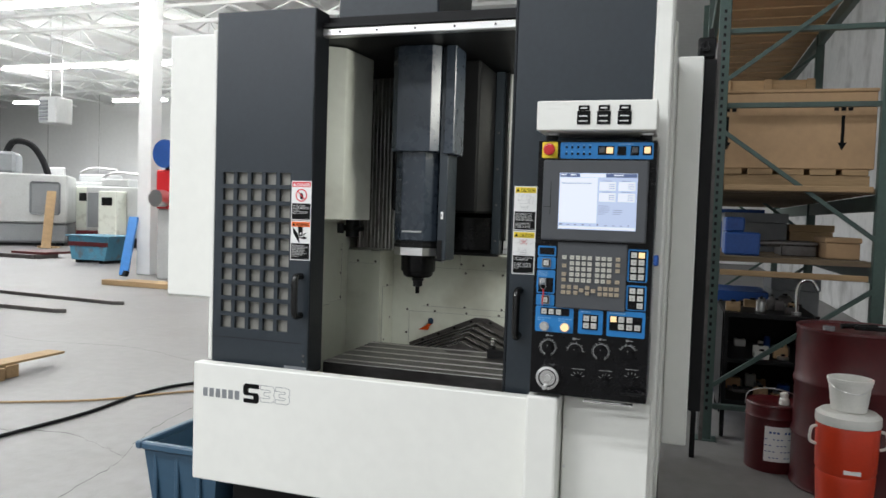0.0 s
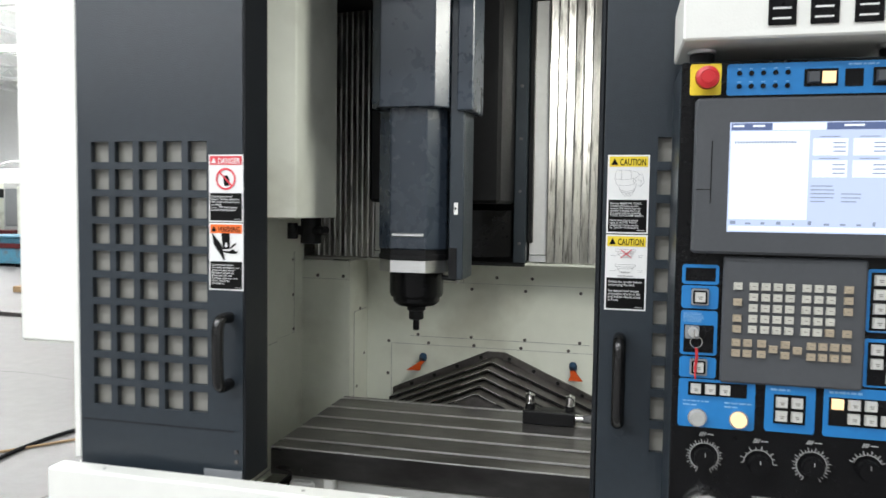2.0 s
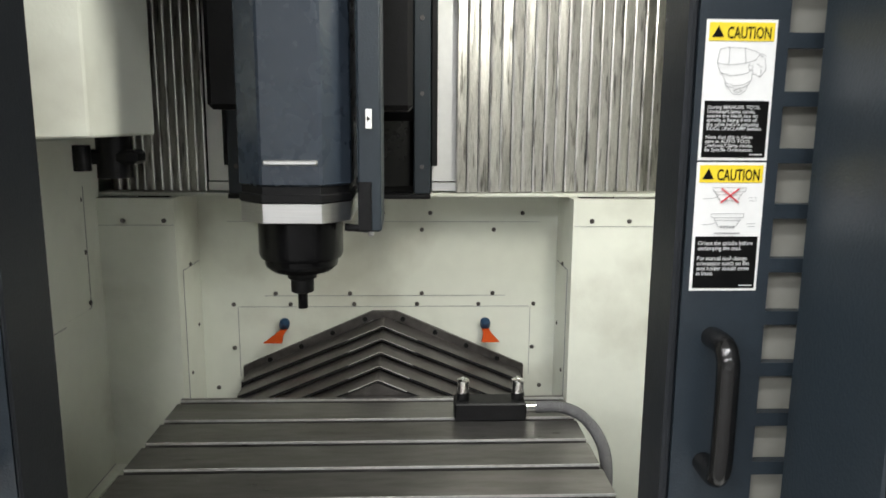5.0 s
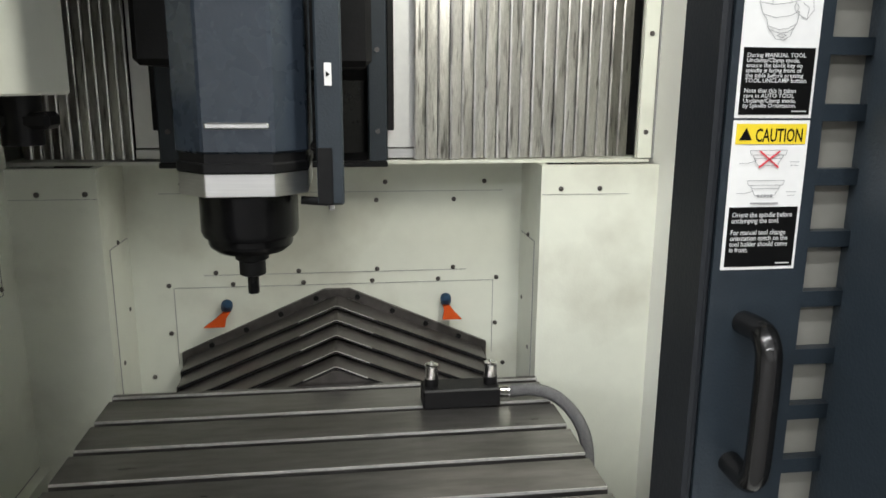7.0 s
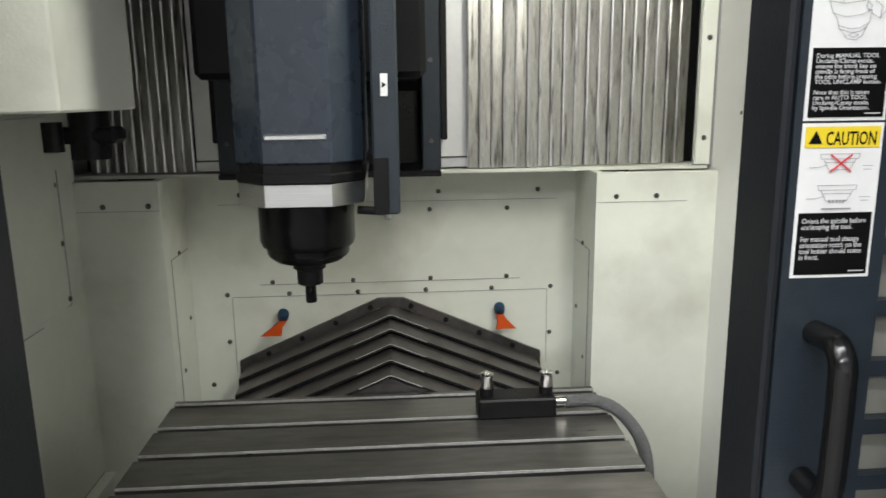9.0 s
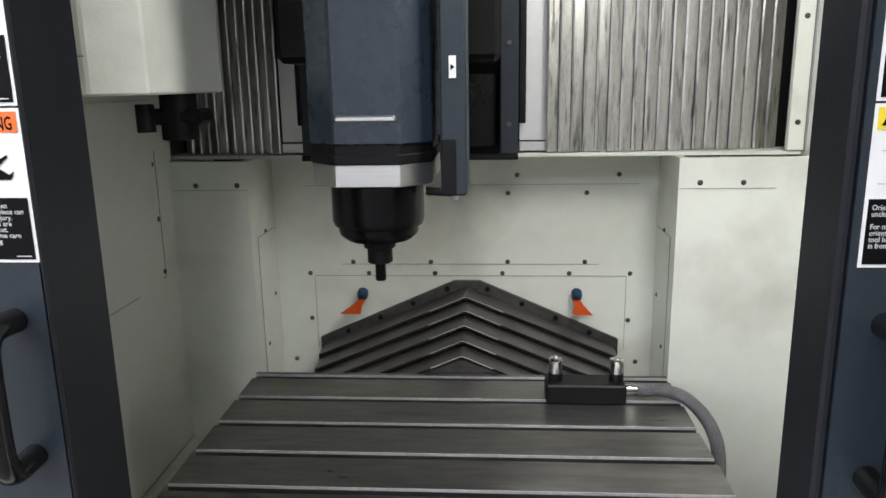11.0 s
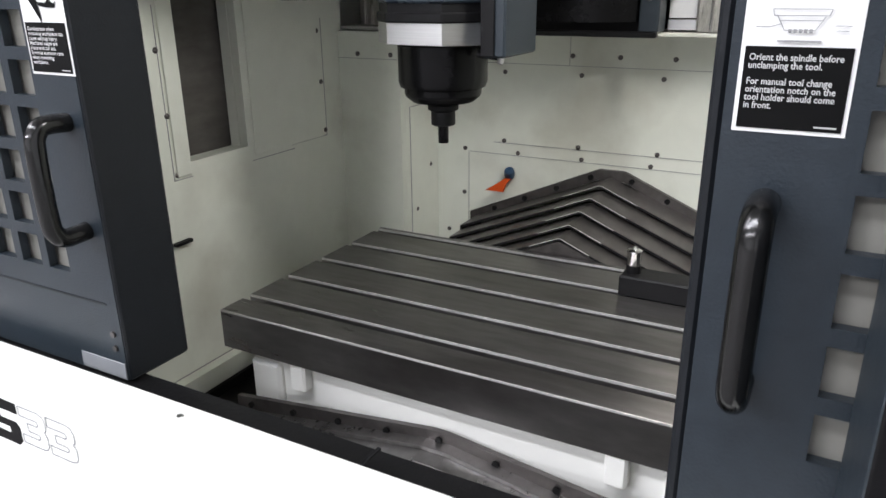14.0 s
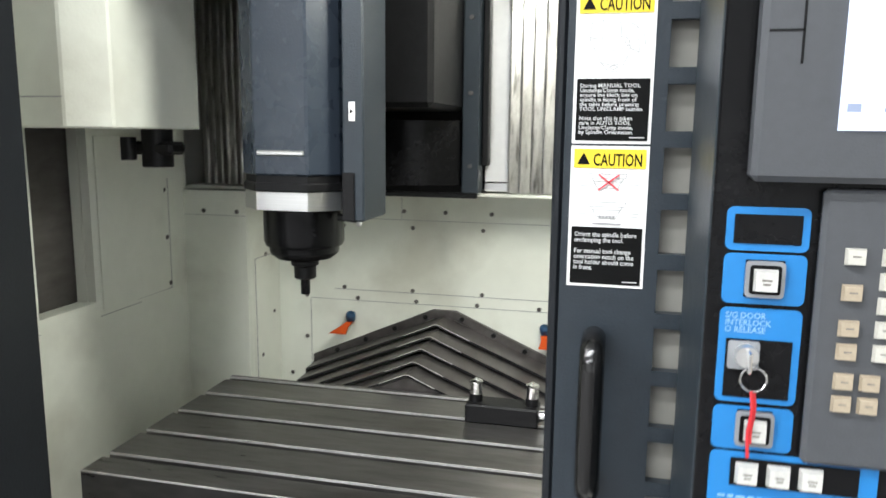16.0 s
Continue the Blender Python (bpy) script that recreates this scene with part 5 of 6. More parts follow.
big = thing("cardboard_box", "large brown cardboard crate on a pallet in the rack", "cardboard box", (1.6, 3.6, 1.78))
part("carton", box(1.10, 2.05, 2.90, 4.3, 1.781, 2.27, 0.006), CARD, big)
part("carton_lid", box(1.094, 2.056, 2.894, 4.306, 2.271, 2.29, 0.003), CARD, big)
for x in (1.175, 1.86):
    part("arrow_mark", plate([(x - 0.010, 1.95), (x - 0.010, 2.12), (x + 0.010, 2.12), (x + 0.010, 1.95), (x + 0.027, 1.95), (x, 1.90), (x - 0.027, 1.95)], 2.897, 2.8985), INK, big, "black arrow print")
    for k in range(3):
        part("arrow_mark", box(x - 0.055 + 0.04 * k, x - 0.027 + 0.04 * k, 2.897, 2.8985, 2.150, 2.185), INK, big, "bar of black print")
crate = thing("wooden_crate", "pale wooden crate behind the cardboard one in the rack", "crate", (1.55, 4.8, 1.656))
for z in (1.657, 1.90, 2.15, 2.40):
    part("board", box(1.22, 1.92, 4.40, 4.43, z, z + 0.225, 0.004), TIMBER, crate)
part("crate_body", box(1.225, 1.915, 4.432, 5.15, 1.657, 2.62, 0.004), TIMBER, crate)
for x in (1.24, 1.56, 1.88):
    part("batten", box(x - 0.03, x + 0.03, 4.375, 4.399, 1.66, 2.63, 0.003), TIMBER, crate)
pal = thing("pallet", "worn timber pallet under the crate", "pallet", (1.7, 3.6, 1.656), "pallets")
for k in range(3):
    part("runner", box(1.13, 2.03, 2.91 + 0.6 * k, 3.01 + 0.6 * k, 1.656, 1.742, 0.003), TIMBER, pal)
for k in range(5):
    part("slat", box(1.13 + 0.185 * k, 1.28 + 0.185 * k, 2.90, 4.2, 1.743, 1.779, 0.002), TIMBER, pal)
motor = thing("vise", "blue painted machine vise stored on the rack", "machine vise", (1.33, 3.1, 1.206))
part("body", box(1.20, 1.42, 2.95, 3.25, 1.206, 1.36, 0.01), BLUEPAINT, motor)
part("jaw", box(1.20, 1.32, 2.95, 3.25, 1.362, 1.46, 0.01), BLUEPAINT, motor)
part("screw_shaft", cyl((1.42, 3.1, 1.29), (1.56, 3.1, 1.29), 0.022, sides=14), DARKSTEEL, motor, "", True)
for i, (x0, x1, y, z, h, m, lab) in enumerate(((1.58, 1.80, 3.2, 1.206, 0.10, DARKSTEEL, "dark steel parts bin on the rack"), (1.82, 2.02, 3.0, 1.206, 0.14, CARD, "small brown carton on the rack"), (1.25, 1.70, 3.9, 1.206, 0.30, MIDGREY, "grey steel block on the rack"), (1.72, 2.02, 3.9, 1.206, 0.22, TIMBER, "timber offcut box on the rack"), (1.24, 1.6, 4.6, 1.206, 0.34, BLUEPAINT, "blue bin at the rack's far end"))):
    b = thing("storage_box", lab, "storage box", ((x0 + x1) / 2, y + 0.2, z))
    part("bin", box(x0, x1, y, y + 0.4, z, z + h * 0.75, 0.006), m, b)
    part("rim", box(x0 - 0.008, x1 + 0.008, y - 0.008, y + 0.408, z + h * 0.75 + 0.001, z + h, 0.004), m, b)

cart = thing("tool_cart", "black steel cart crowded with small parts under the rack", "cart", (1.5, 3.2, 0))
for z in (0.22, 0.50, 0.80):
    part("tray", box(1.22, 1.78, 2.85, 3.6, z, z + 0.03, 0.004), BLACK, cart)
part("back_panel", box(1.215, 1.785, 3.605, 3.62, 0.16, 0.83, 0.003), BLACK, cart)
part("side_panel", box(1.205, 1.213, 2.85, 3.60, 0.16, 0.83, 0.002), BLACK, cart)
for x in (1.23, 1.77):
    for y in (2.86, 3.59):
        part("post", box(x - 0.014, x + 0.014, y - 0.014, y + 0.014, 0.06, 0.84), BLACK, cart)
        part("castor", cyl((x - 0.012, y, 0.04), (x + 0.012, y, 0.04), 0.04, sides=14), RUBBER, cart)
rng = random.Random(11)
for k in range(34):
    z = rng.choice((0.251, 0.531, 0.831, 0.831))
    x, y = rng.uniform(1.27, 1.70), rng.uniform(2.90, 3.45)
    w, d, h = rng.uniform(0.02, 0.06), rng.uniform(0.03, 0.07), rng.uniform(0.02, 0.10)
    m = rng.choice((NATURAL, DARKSTEEL, ALU, CARD, BLUEPAINT, BLACK, TIMBER))
    clutter = thing("shop_part", "small loose workshop part lying on the cart", "loose part", (x, y, z), "parts on the cart")
    if k % 3:
        part("body", box(x - w, x + w, y - d / 2, y + d / 2, z, z + h, 0.004), m, clutter)
    else:
        part("body", lathe([(w * 0.9, 0), (w, 0.004), (w, h * 0.8), (w * 0.6, h)], (x, y, z), 14), m, clutter, "", True)
    part("cap", cyl((x, y, z + h), (x, y, z + h + 0.012), w * 0.35, sides=10), BLACK, clutter)
for x0, x1, y, h, m, lab in ((1.16, 1.62, 4.2, 0.86, BLUEPAINT, "dark blue parts bin on the floor under the rack"), (1.66, 2.02, 4.3, 0.98, MIDGREY, "grey steel cabinet on the floor under the rack"), (1.82, 2.03, 3.1, 0.72, BLACK, "black bin on the floor under the rack")):
    b = thing("floor_bin", lab, "storage bin", ((x0 + x1) / 2, y + 0.3, 0))
    part("bin", box(x0, x1, y, y + 0.6, 0.0, h * 0.9, 0.01), m, b)
    part("lid", box(x0 - 0.008, x1 + 0.008, y - 0.008, y + 0.608, h * 0.9 + 0.001, h, 0.006), m, b)
faucet = thing("bent_pipe", "bent bright steel pipe standing on the cart", "pipe", (1.66, 2.95, 0.831))
part("pipe", tube(smooth_path([(1.66, 2.95, 0.831), (1.66, 2.95, 0.98), (1.68, 2.95, 1.05), (1.74, 2.95, 1.06), (1.78, 2.95, 1.0)]), 0.012, 8), CHROME, faucet, "", True)
part("foot", cyl((1.66, 2.95, 0.831), (1.66, 2.95, 0.85), 0.03, sides=14), ALU, faucet)


def drum(cx, cy, label):
    ob = thing("oil_drum", label, "drum", (cx, cy, 0), "oil drums")
    prof = [(0.285, 0), (0.292, 0.012), (0.285, 0.025)]
    for h in (0.29, 0.58):
        prof += [(0.285, h - 0.02), (0.294, h - 0.006), (0.294, h + 0.006), (0.285, h + 0.02)]
    prof += [(0.285, 0.85), (0.292, 0.862), (0.290, 0.875), (0.280, 0.875), (0.276, 0.862)]
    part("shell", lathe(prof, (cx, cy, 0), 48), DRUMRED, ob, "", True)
    part("bung", cyl((cx - 0.15, cy - 0.1, 0.862), (cx - 0.15, cy - 0.1, 0.885), 0.03, sides=16), MIDGREY, ob, "grey bung cap", True)
    part("bung", cyl((cx + 0.15, cy + 0.1, 0.862), (cx + 0.15, cy + 0.1, 0.878), 0.02, sides=12), MIDGREY, ob)
    return ob


drum(1.835, 2.12, "dark red oil drum standing before the rack")
drum(2.46, 2.22, "dark red oil drum behind the water cooler")
wrench = thing("hand_pump", "black drum pump fitting lying on the oil drum", "pump", (1.85, 2.05, 0.8765))
part("body", tube(smooth_path([(1.74, 2.0, 0.892), (1.82, 2.02, 0.895), (1.92, 2.06, 0.892)]), 0.014, 8), BLACK, wrench, "", True)
part("lever", box(1.80, 1.95, 1.985, 2.01, 0.8775, 0.90, 0.004), BLACK, wrench)


def pail():
    cx, cy = 1.475, 2.33
    ob = thing("paint_pail", "dark red oil pail with a white label and spout", "pail", (cx, cy, 0))
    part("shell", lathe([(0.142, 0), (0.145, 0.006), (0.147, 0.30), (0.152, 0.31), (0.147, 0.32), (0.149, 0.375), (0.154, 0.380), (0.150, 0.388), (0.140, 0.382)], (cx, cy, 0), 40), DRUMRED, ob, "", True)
    part("spout", lathe([(0.028, 0), (0.028, 0.03), (0.020, 0.04), (0.022, 0.06), (0.016, 0.07)], (cx + 0.05, cy - 0.05, 0.383), 18), NATURAL, ob, "white plastic spout", True)
    bm = bmesh.new()
    prev = None
    for k in range(13):
        a = radians(-112 + 7.0 * k)
        pair = [bm.verts.new((cx + 0.1486 * math.cos(a), cy + 0.1486 * math.sin(a), z)) for z in (0.07, 0.27)]
        if prev:
            bm.faces.new((prev[0], pair[0], pair[1], prev[1]))
        prev = pair
    part("label_sheet", bm, PAPER, ob, "white product label")
    bars = bmesh.new()
    for r in range(5):
        for k in range(9):
            a = radians(-108 + 8.0 * k)
            if (r + k) % 4:
                t = box(-0.006, 0.006, -0.0006, 0, 0.0, 0.012 if r == 4 else 0.005)
                t.transform(Matrix.Translation((cx + 0.1492 * math.cos(a), cy + 0.1492 * math.sin(a), 0.09 + 0.035 * r)) @ pose(0, 0, 0, 0, 0, math.degrees(a) + 90))
                tmp = bpy.data.meshes.new("bar")
                t.to_mesh(tmp)
                t.free()
                bars.from_mesh(tmp)
                bpy.data.meshes.remove(tmp)
    tagged(part("small_print", bars, BLUEPAINT, ob, "blue lines of print"), kind="stuff")
    part("bail", tube(smooth_path([(cx - 0.153, cy, 0.36), (cx - 0.14, cy - 0.05, 0.44), (cx - 0.04, cy - 0.10, 0.48), (cx + 0.10, cy - 0.08, 0.45), (cx + 0.153, cy, 0.36)]), 0.003, 6), ALU, ob, "wire handle", True)


pail()


def cooler():
    cx, cy = 1.735, 1.70
    ob = thing("water_cooler", "orange insulated drink cooler with a white lid", "water cooler", (cx, cy, 0))
    part("body", lathe([(0.115, 0), (0.122, 0.01), (0.134, 0.20), (0.130, 0.215), (0.137, 0.23), (0.142, 0.44), (0.138, 0.452)], (cx, cy, 0), 40), ORANGE, ob, "", True)
    part("lid", lathe([(0.144, 0), (0.147, 0.01), (0.145, 0.045), (0.125, 0.062), (0.05, 0.064)], (cx, cy, 0.453), 40), NATURAL, ob, "white screw lid", True)
    for s in (-1, 1):
        part("handle", tube(smooth_path([(cx + s * 0.14, cy - 0.02, 0.34), (cx + s * 0.17, cy - 0.03, 0.36), (cx + s * 0.165, cy - 0.03, 0.42), (cx + s * 0.14, cy - 0.02, 0.43)]), 0.008, 8), NATURAL, ob, "white carry handle", True)
    part("spigot", cyl((cx - 0.02, cy - 0.125, 0.06), (cx - 0.025, cy - 0.165, 0.06), 0.016, sides=14), NATURAL, ob, "white spigot", True)
    part("mark_plate", box(cx - 0.035, cx + 0.04, cy - 0.1375, cy - 0.134, 0.235, 0.255, 0.001), PAPER, ob, "pale maker's plate")
    b = thing("plastic_bucket", "white plastic bucket standing on the cooler", "bucket", (cx, cy, 0.518))
    part("shell", lathe([(0.076, 0), (0.080, 0.004), (0.094, 0.125), (0.098, 0.126), (0.099, 0.142), (0.103, 0.144), (0.103, 0.158), (0.096, 0.160), (0.092, 0.130), (0.070, 0.010)], (cx, cy, 0.518), 40), NATURAL, b, "", True)
    part("bail", tube(smooth_path([(cx - 0.10, cy, 0.66), (cx - 0.07, cy - 0.085, 0.63), (cx + 0.03, cy - 0.11, 0.62), (cx + 0.10, cy, 0.66)]), 0.002, 6), ALU, b, "wire handle", True)


cooler()
cam_stand = thing("wall_camera", "black camera on a bracket over the rack's corner", "camera", (1.03, 2.3, 2.2))
part("pole", box(1.02, 1.05, 2.30, 2.33, 0, 2.55), BLACK, cam_stand)
part("body", box(0.96, 1.06, 2.20, 2.298, 2.36, 2.48, 0.01), BLACK, cam_stand)
part("lens", cyl((1.0, 2.2, 2.42), (1.0, 2.17, 2.42), 0.03, sides=16), GLOSSBLACK, cam_stand, "", True)
part("flood_lamp", box(0.98, 1.07, 2.22, 2.298, 2.24, 2.33, 0.01), BLACK, cam_stand)

# ---- floor by the machine ----
def tote():
    ob = thing("storage_tote", "slate blue plastic tote tucked beside the machine", "storage tote", (-0.9, 0.3, 0))
    def walls(x0, x1, y0, y1, z0, z1, t):
        bm = bmesh.new()
        r = [[(x0 + s, y0 + s, z), (x1 - s, y0 + s, z), (x1 - s, y1 - s, z), (x0 + s, y1 - s, z)] for s, z in ((0.05, z0), (0.0, z1), (t, z1), (0.05 + t, z0 + t))]
        v = [[bm.verts.new(p) for p in q] for q in r]
        for a, b in zip(v, v[1:]):
            for k in range(4):
                bm.faces.new((a[k], a[(k + 1) % 4], b[(k + 1) % 4], b[k]))
        bm.faces.new(v[0]), bm.faces.new(v[3])
        return bm
    part("tub", walls(-1.07, -0.735, 0.06, 0.62, 0.0, 0.455, 0.006), TOTE, ob)
    bm = bmesh.new()
    for b in ((-1.095, -1.066, 0.035, 0.645), (-0.739, -0.71, 0.035, 0.645)):
        box_bm(bm, b[0], b[1], b[2], b[3], 0.452, 0.482, 0.006)
    for b in ((-1.066, -0.739, 0.035, 0.064), (-1.066, -0.739, 0.616, 0.645)):
        box_bm(bm, b[0], b[1], b[2], b[3], 0.452, 0.482, 0.006)
    part("rim", bm, TOTE, ob)
    for k in range(3):
        part("rib", box(-1.03 + 0.1 * k, -1.01 + 0.1 * k, 0.062, 0.075, 0.2, 0.448, 0.004), TOTE, ob)


tote()
cable = thing("air_hose", "black air hose lying across the concrete", "hose", (-2.8, 1.5, 0))
part("hose_run", tube(smooth_path([(-3.0, -1.2, 0.013), (-2.95, 0.2, 0.013), (-2.87, 0.98, 0.013), (-2.80, 1.56, 0.013), (-2.83, 2.13, 0.013), (-2.70, 2.56, 0.013), (-2.2, 3.0, 0.013), (-1.2, 3.2, 0.013)]), 0.012, 8), RUBBER, cable, "", True)
cord = thing("extension_cord", "thin yellow-brown cord lying across the concrete", "cord", (-3.0, 1.8, 0))
part("cord_run", tube(smooth_path([(-5.2, 0.6, 0.009), (-4.2, 1.2, 0.009), (-3.53, 1.55, 0.009), (-3.0, 1.87, 0.009), (-2.56, 2.36, 0.009), (-2.0, 2.7, 0.009), (-1.2, 2.9, 0.009)]), 0.008, 6), TIMBER, cord, "", True)
wood = thing("pallet_corner", "weathered pallet block on the floor", "pallet", (-4.25, 2.05, 0), "pallets")
part("slat", box(-4.9, -4.06, 1.95, 2.06, 0.0, 0.10, 0.004), TIMBER, wood)
part("slat", box(-4.9, -4.10, 2.10, 2.22, 0.0, 0.10, 0.004), TIMBER, wood)
part("deck_slat", box(-4.3, -4.12, 1.9, 2.7, 0.101, 0.12, 0.003), TIMBER, wood)
forks = thing("lift_forks", "pair of dark steel lift truck forks on the floor", "lift forks", (-7.6, 5.6, 0))
part("fork", prism([(-9.3, 6.22), (-6.6, 6.0), (-6.45, 6.06), (-6.6, 6.13), (-9.3, 6.36)], 0.0, 0.05, 0.006), DARKSTEEL, forks)
part("fork", prism([(-9.3, 5.04), (-6.65, 5.02), (-6.5, 5.09), (-6.65, 5.15), (-9.3, 5.18)], 0.0, 0.05, 0.006), DARKSTEEL, forks)
part("mast", box(-9.5, -9.3, 4.9, 6.45, 0.0, 1.1, 0.01), DRUMRED, forks, "dark red carriage")
part("backrest", box(-9.5, -9.4, 5.0, 6.3, 1.1, 1.9, 0.01), BLACK, forks)

# ---- far end of the hall ----
pillar = solid("pillar", box(-9.59, -9.26, 9.95, 10.25, 0, 6.1, 0.01), WALLPAINT, "white painted steel column", "column", kind="structure")
beam_wood = thing("timber_beam", "pale timber beam lying on the floor", "timber", (-8.0, 8.15, 0))
part("plank", box(-8.65, -7.2, 8.0, 8.16, 0.0, 0.09, 0.004), TIMBER, beam_wood)
part("plank", box(-8.3, -7.2, 8.2, 8.36, 0.0, 0.09, 0.004), TIMBER, beam_wood)


def far_mill():
    ob = thing("far_machining_center", "white and grey machining center at the hall's far end", "machine tool", (-19.6, 16.6, 0))
    turn = Matrix.Translation((-19.6, 16.6, 0)) @ pose(0, 0, 0, 0, 0, 38) @ Matrix.Diagonal((1.18, 1.18, 1.18, 1)) @ Matrix.Translation((19.6, -16.6, 0))

    def p(name, bm, mat, label=""):
        bm.transform(turn)
        return part(name, bm, mat, ob, label)
    x, y = -19.6, 16.6
    p("base", box(x - 1.9, x + 1.05, y - 0.9, y + 1.0, 0.08, 0.62, 0.06), MIDGREY, "grey splash base")
    p("body", box(x - 1.9, x + 1.05, y - 0.95, y + 1.0, 0.621, 1.95, 0.04), GREYPAINT, "white painted enclosure")
    p("side_window", box(x + 0.15, x + 0.9, y - 0.965, y - 0.945, 0.85, 1.75, 0.06), MIDGREY, "grey side window")
    p("mark", box(x - 1.0, x - 0.62, y - 0.965, y - 0.951, 0.86, 0.93), REDPRINT, "red mark")
    p("mark", box(x - 0.98, x - 0.66, y - 0.965, y - 0.951, 0.96, 1.08), REDPRINT)
    p("top_cover", box(x - 1.6, x - 0.3, y - 0.4, y + 0.7, 1.952, 2.55, 0.08), MIDGREY, "grey head cover")
    p("tool_drum", cyl((x - 1.3, y - 0.5, 2.35), (x - 1.3, y - 0.3, 2.35), 0.35), GREYPAINT)
    p("hose_arch", tube(smooth_path([(x - 0.6, y, 2.5), (x - 0.4, y, 2.85), (x + 0.0, y, 2.8), (x + 0.3, y, 2.4), (x + 0.45, y, 1.96)]), 0.09, 10), RUBBER, "black hose arch")
    p("motor", box(x + 0.45, x + 0.85, y + 0.1, y + 0.4, 1.952, 2.2, 0.03), ALU)
    p("console", box(x - 1.75, x - 1.25, y - 1.35, y - 1.1, 0.9, 1.8, 0.03), GREYPAINT)
    p("console_screen", box(x - 1.68, x - 1.32, y - 1.362, y - 1.351, 1.35, 1.7), GLOSSBLACK)
    for dx in (-1.7, 0.85):
        p("foot", box(x + dx - 0.1, x + dx + 0.1, y - 0.7, y - 0.5, 0.0, 0.079), BLACK)


far_mill()


def far_lathe(cx, cy, s, label):
    ob = thing("far_lathe", label, "machine tool", (cx, cy, 0), "far machines")
    part("body", box(cx - 1.3 * s, cx + 1.0 * s, cy, cy + 1.2 * s, 0.3 * s, 1.9 * s, 0.04), GREYPAINT, ob, "white painted enclosure")
    part("door", box(cx - 1.2 * s, cx - 0.5 * s, cy - 0.03, cy - 0.002, 0.6 * s, 1.7 * s, 0.01), MIDGREY, ob, "dark door opening")
    part("cabinet", box(cx - 0.35 * s, cx + 0.35 * s, cy - 0.5 * s, cy - 0.032, 0.05, 1.75 * s, 0.03), CREAM, ob, "cream electrical cabinet")
    part("cabinet_panel", box(cx - 0.2 * s, cx + 0.2 * s, cy - 0.5 * s - 0.02, cy - 0.5 * s - 0.002, 1.3 * s, 1.55 * s, 0.01), BLACK, ob)
    part("base", box(cx - 1.3 * s, cx + 1.0 * s, cy + 0.02, cy + 1.1 * s, 0.0, 0.299 * s), BLACK, ob)
    part("roof_unit", box(cx - 0.9 * s, cx + 0.2 * s, cy + 0.2, cy + 0.9 * s, 1.902 * s, 2.15 * s, 0.04), GREYPAINT, ob)
    part("pipe", tube(smooth_path([(cx - 0.9 * s, cy + 0.3, 2.2 * s), (cx - 0.4 * s, cy + 0.3, 2.35 * s), (cx + 0.5 * s, cy + 0.3, 2.3 * s)]), 0.05, 8), ALU, ob)
    part("chip_bin", box(cx - 1.1 * s, cx - 0.4 * s, cy - 0.6 * s, cy - 0.1, 0.0, 0.5 * s, 0.02), DRUMRED, ob, "dark red chip bin")


far_lathe(-19.0, 18.9, 1.15, "white turning center with an open dark door")
far_lathe(-16.7, 17.4, 1.05, "cream turning center beyond the pillar")


def skip():
    ob = thing("chip_hopper", "battered blue steel chip hopper with a red band", "hopper", (-12.3, 11.9, 0))
    bm = box(-12.95, -11.75, 11.55, 12.35, 0.07, 0.62, 0.01)
    for v in bm.verts:
        if v.co.z < 0.3:
            v.co.x = -12.35 + (v.co.x + 12.35) * 0.82
    part("tub", bm, BLUEHOP, ob)
    part("band", box(-12.93, -11.77, 11.535, 11.549, 0.40, 0.50), DRUMRED, ob, "dull red band")
    part("rim", box(-12.99, -11.71, 11.50, 12.40, 0.621, 0.66, 0.01), BLUEHOP, ob)
    for x in (-12.7, -12.0):
        part("skid", box(x - 0.06, x + 0.06, 11.6, 12.3, 0.0, 0.069), BLACK, ob)


BLUEHOP = material("faded_blue_paint", (0.06, 0.20, 0.29), 0.6, vary=0.25, scale=3, dirt=(0.12, 0.08, 0.06), dirt_amount=0.7)
skip()
reel = thing("grinder_stand", "red and grey pedestal machine beside the pillar", "grinder", (-8.7, 9.6, 0))
part("pedestal", box(-8.95, -8.35, 9.4, 9.9, 0.0, 1.35, 0.02), GREYPAINT, reel, "grey pedestal")
part("head", box(-8.95, -8.3, 9.35, 9.9, 1.352, 2.1, 0.03), REDP, reel, "orange red head")
part("chuck", cyl((-8.75, 9.34, 1.55), (-8.75, 9.1, 1.55), 0.16, sides=20), ALU, reel, "bright chuck", True)
part("hose_reel", cyl((-8.72, 9.45, 2.40), (-8.72, 9.3, 2.40), 0.27, sides=24), BLUEPAINT, reel, "blue hose reel", True)
part("reel_post", box(-8.85, -8.75, 9.5, 9.6, 2.101, 2.6), BLACK, reel)
reel.location.x += 0.3
level = thing("spirit_level", "blue straightedge leaning on the pillar", "straightedge", (-9.75, 9.6, 0))
part("bar", beam((-9.46, 9.45, 0.02), (-9.62, 9.90, 1.16), 0.17, 0.06), LEVELBLUE, level)
part("end_cap", beam((-9.457, 9.44, 0.0), (-9.447, 9.48, 0.1), 0.18, 0.07), BLACK, level)
plank = thing("timber_plank", "pale plank leaning on the far machining center", "timber", (-17.6, 15.4, 0))
part("board", beam((-17.45, 15.2, 0.0), (-17.75, 15.7, 1.75), 0.26, 0.06), TIMBER, plank)
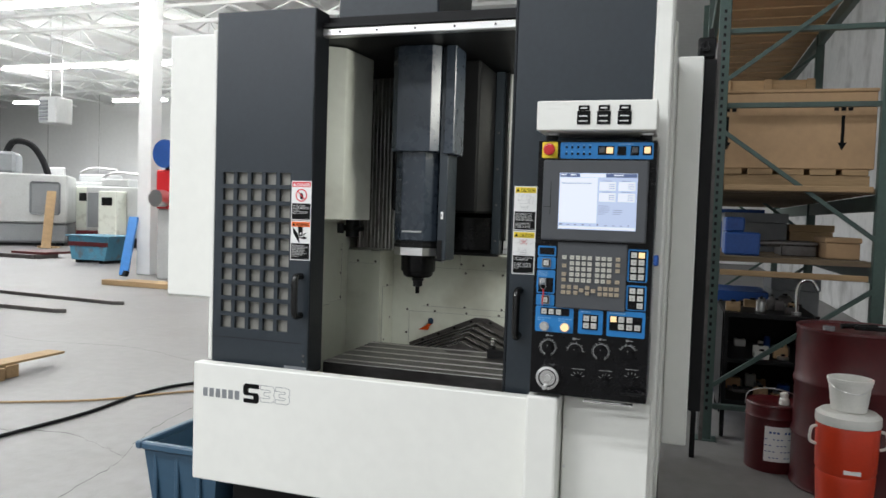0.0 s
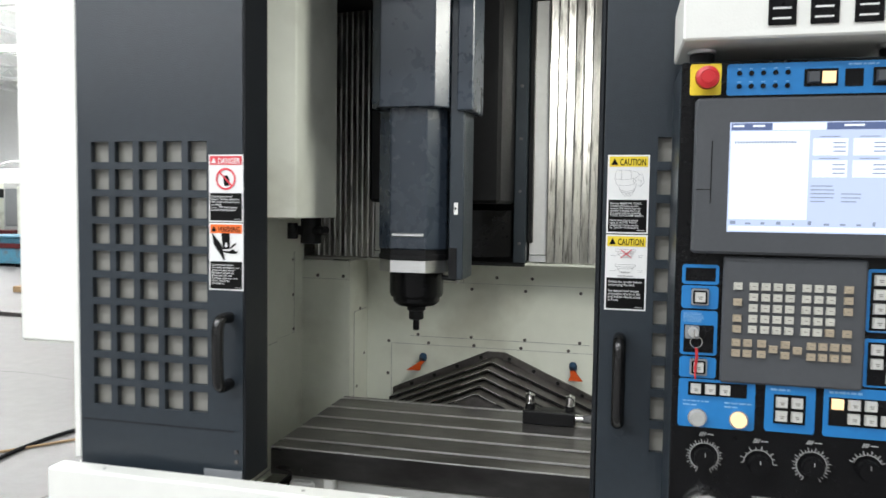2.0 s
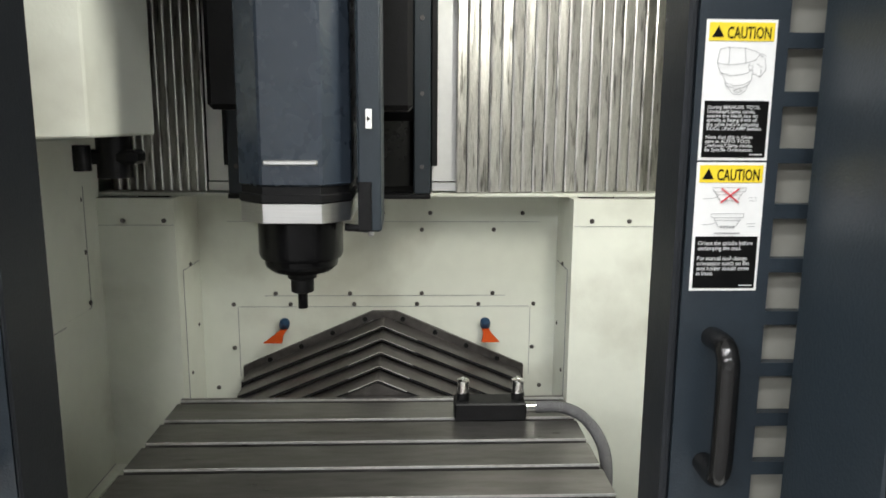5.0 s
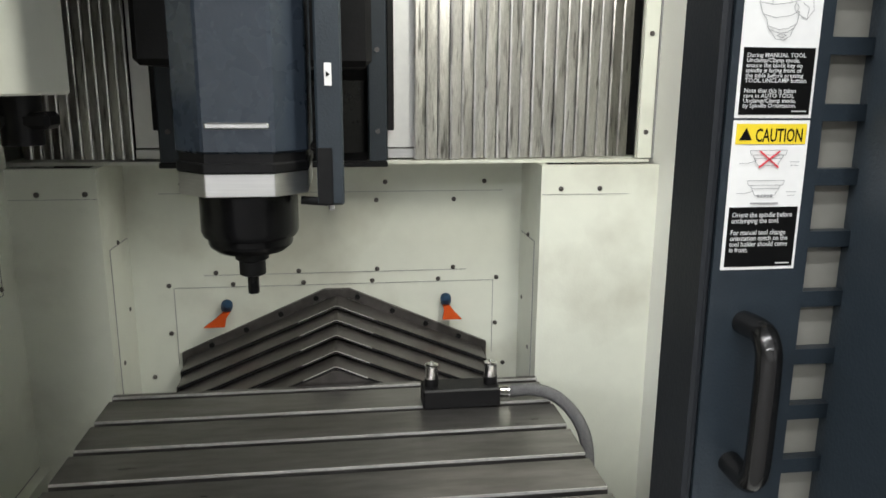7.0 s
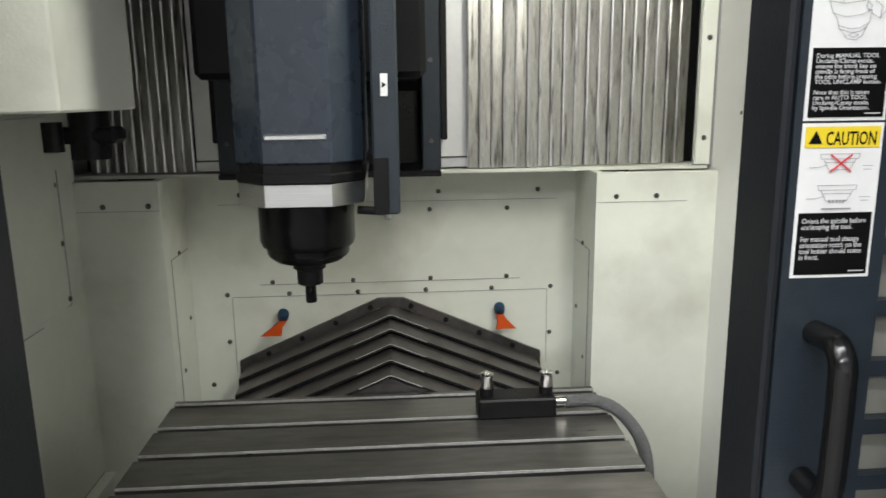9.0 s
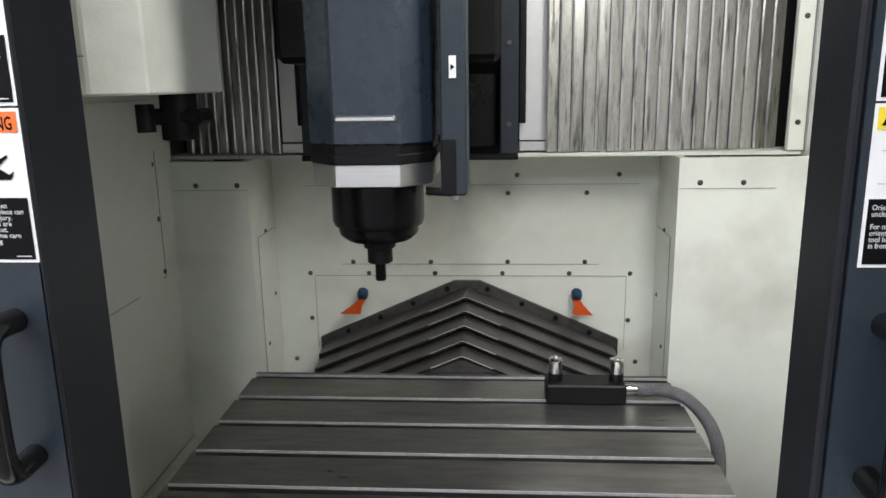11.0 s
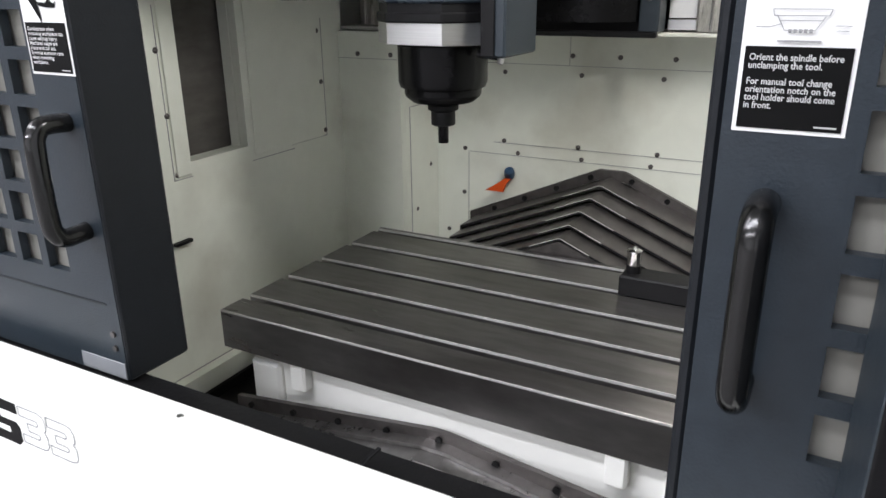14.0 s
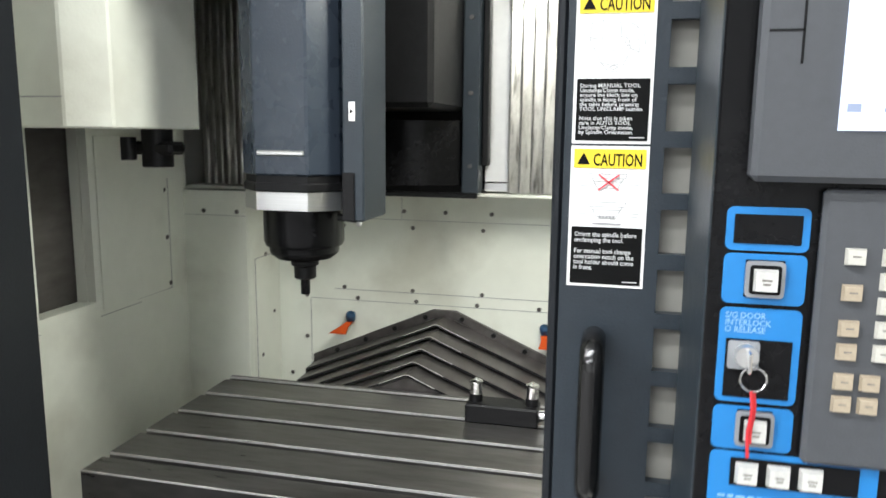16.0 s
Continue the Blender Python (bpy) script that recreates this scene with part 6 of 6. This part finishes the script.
part("block", box(-17.9, -17.3, 15.3, 15.6, 0.0, 0.06), TIMBER, plank)
heater = thing("unit_heater", "pale unit heater hung from the roof", "heater", (-15.45, 13.6, 3.55))
part("case", box(-15.75, -15.15, 13.3, 13.9, 3.55, 4.25, 0.03), GREYPAINT, heater)
for k in range(6):
    part("louvre", box(-15.70, -15.42, 13.26, 13.298, 3.62 + 0.095 * k, 3.68 + 0.095 * k), MIDGREY, heater)
for x in (-15.65, -15.25):
    part("hanger", cyl((x, 13.6, 4.25), (x, 13.6, 6.62), 0.015, sides=6), ALU, heater)
plates = thing("steel_plates", "stack of rusty steel plates on the floor", "steel plate", (-14.5, 12.0, 0))
part("plate", box(-15.3, -14.1, 11.7, 12.4, 0.0, 0.10, 0.004), DARKSTEEL, plates)
part("plate", box(-15.1, -14.0, 11.9, 12.7, 0.101, 0.16, 0.004), DRUMRED, plates)
seams = bmesh.new()
for k in range(12):
    box_bm(seams, -38 + 3.1 * k, -37.95 + 3.1 * k, 25.985, 25.999, 0, 6.6)
tagged(new("trim", finish(seams, "trim", GREYPAINT)), "vertical joint strips on the white wall", "trim", kind="structure")


def crack(points, seed):
    rng = random.Random(seed)
    bm = bmesh.new()
    prev = None
    for p in smooth_path([(x, y, 0.0012) for x, y in points], 14):
        p = p + Vector((rng.uniform(-0.012, 0.012), rng.uniform(-0.012, 0.012), 0))
        w = rng.uniform(0.001, 0.0035)
        pair = [bm.verts.new(p + Vector((-w, w, 0))), bm.verts.new(p + Vector((w, -w, 0)))]
        if prev:
            bm.faces.new((prev[0], prev[1], pair[1], pair[0]))
        prev = pair
    ob = new("floor_crack", finish(bm, "floor_crack", RUBBER))
    ob.parent = floor
    return ob


crack([(-1.35, -0.6), (-1.6, 0.0), (-1.85, 0.4), (-1.95, 0.9), (-2.2, 1.5), (-2.4, 2.6)], 1)
crack([(-2.0, 1.0), (-2.6, 1.2), (-3.3, 1.1), (-4.2, 1.6)], 2)
crack([(-3.0, 3.2), (-4.2, 3.6), (-5.6, 3.5), (-7.5, 4.4)], 3)
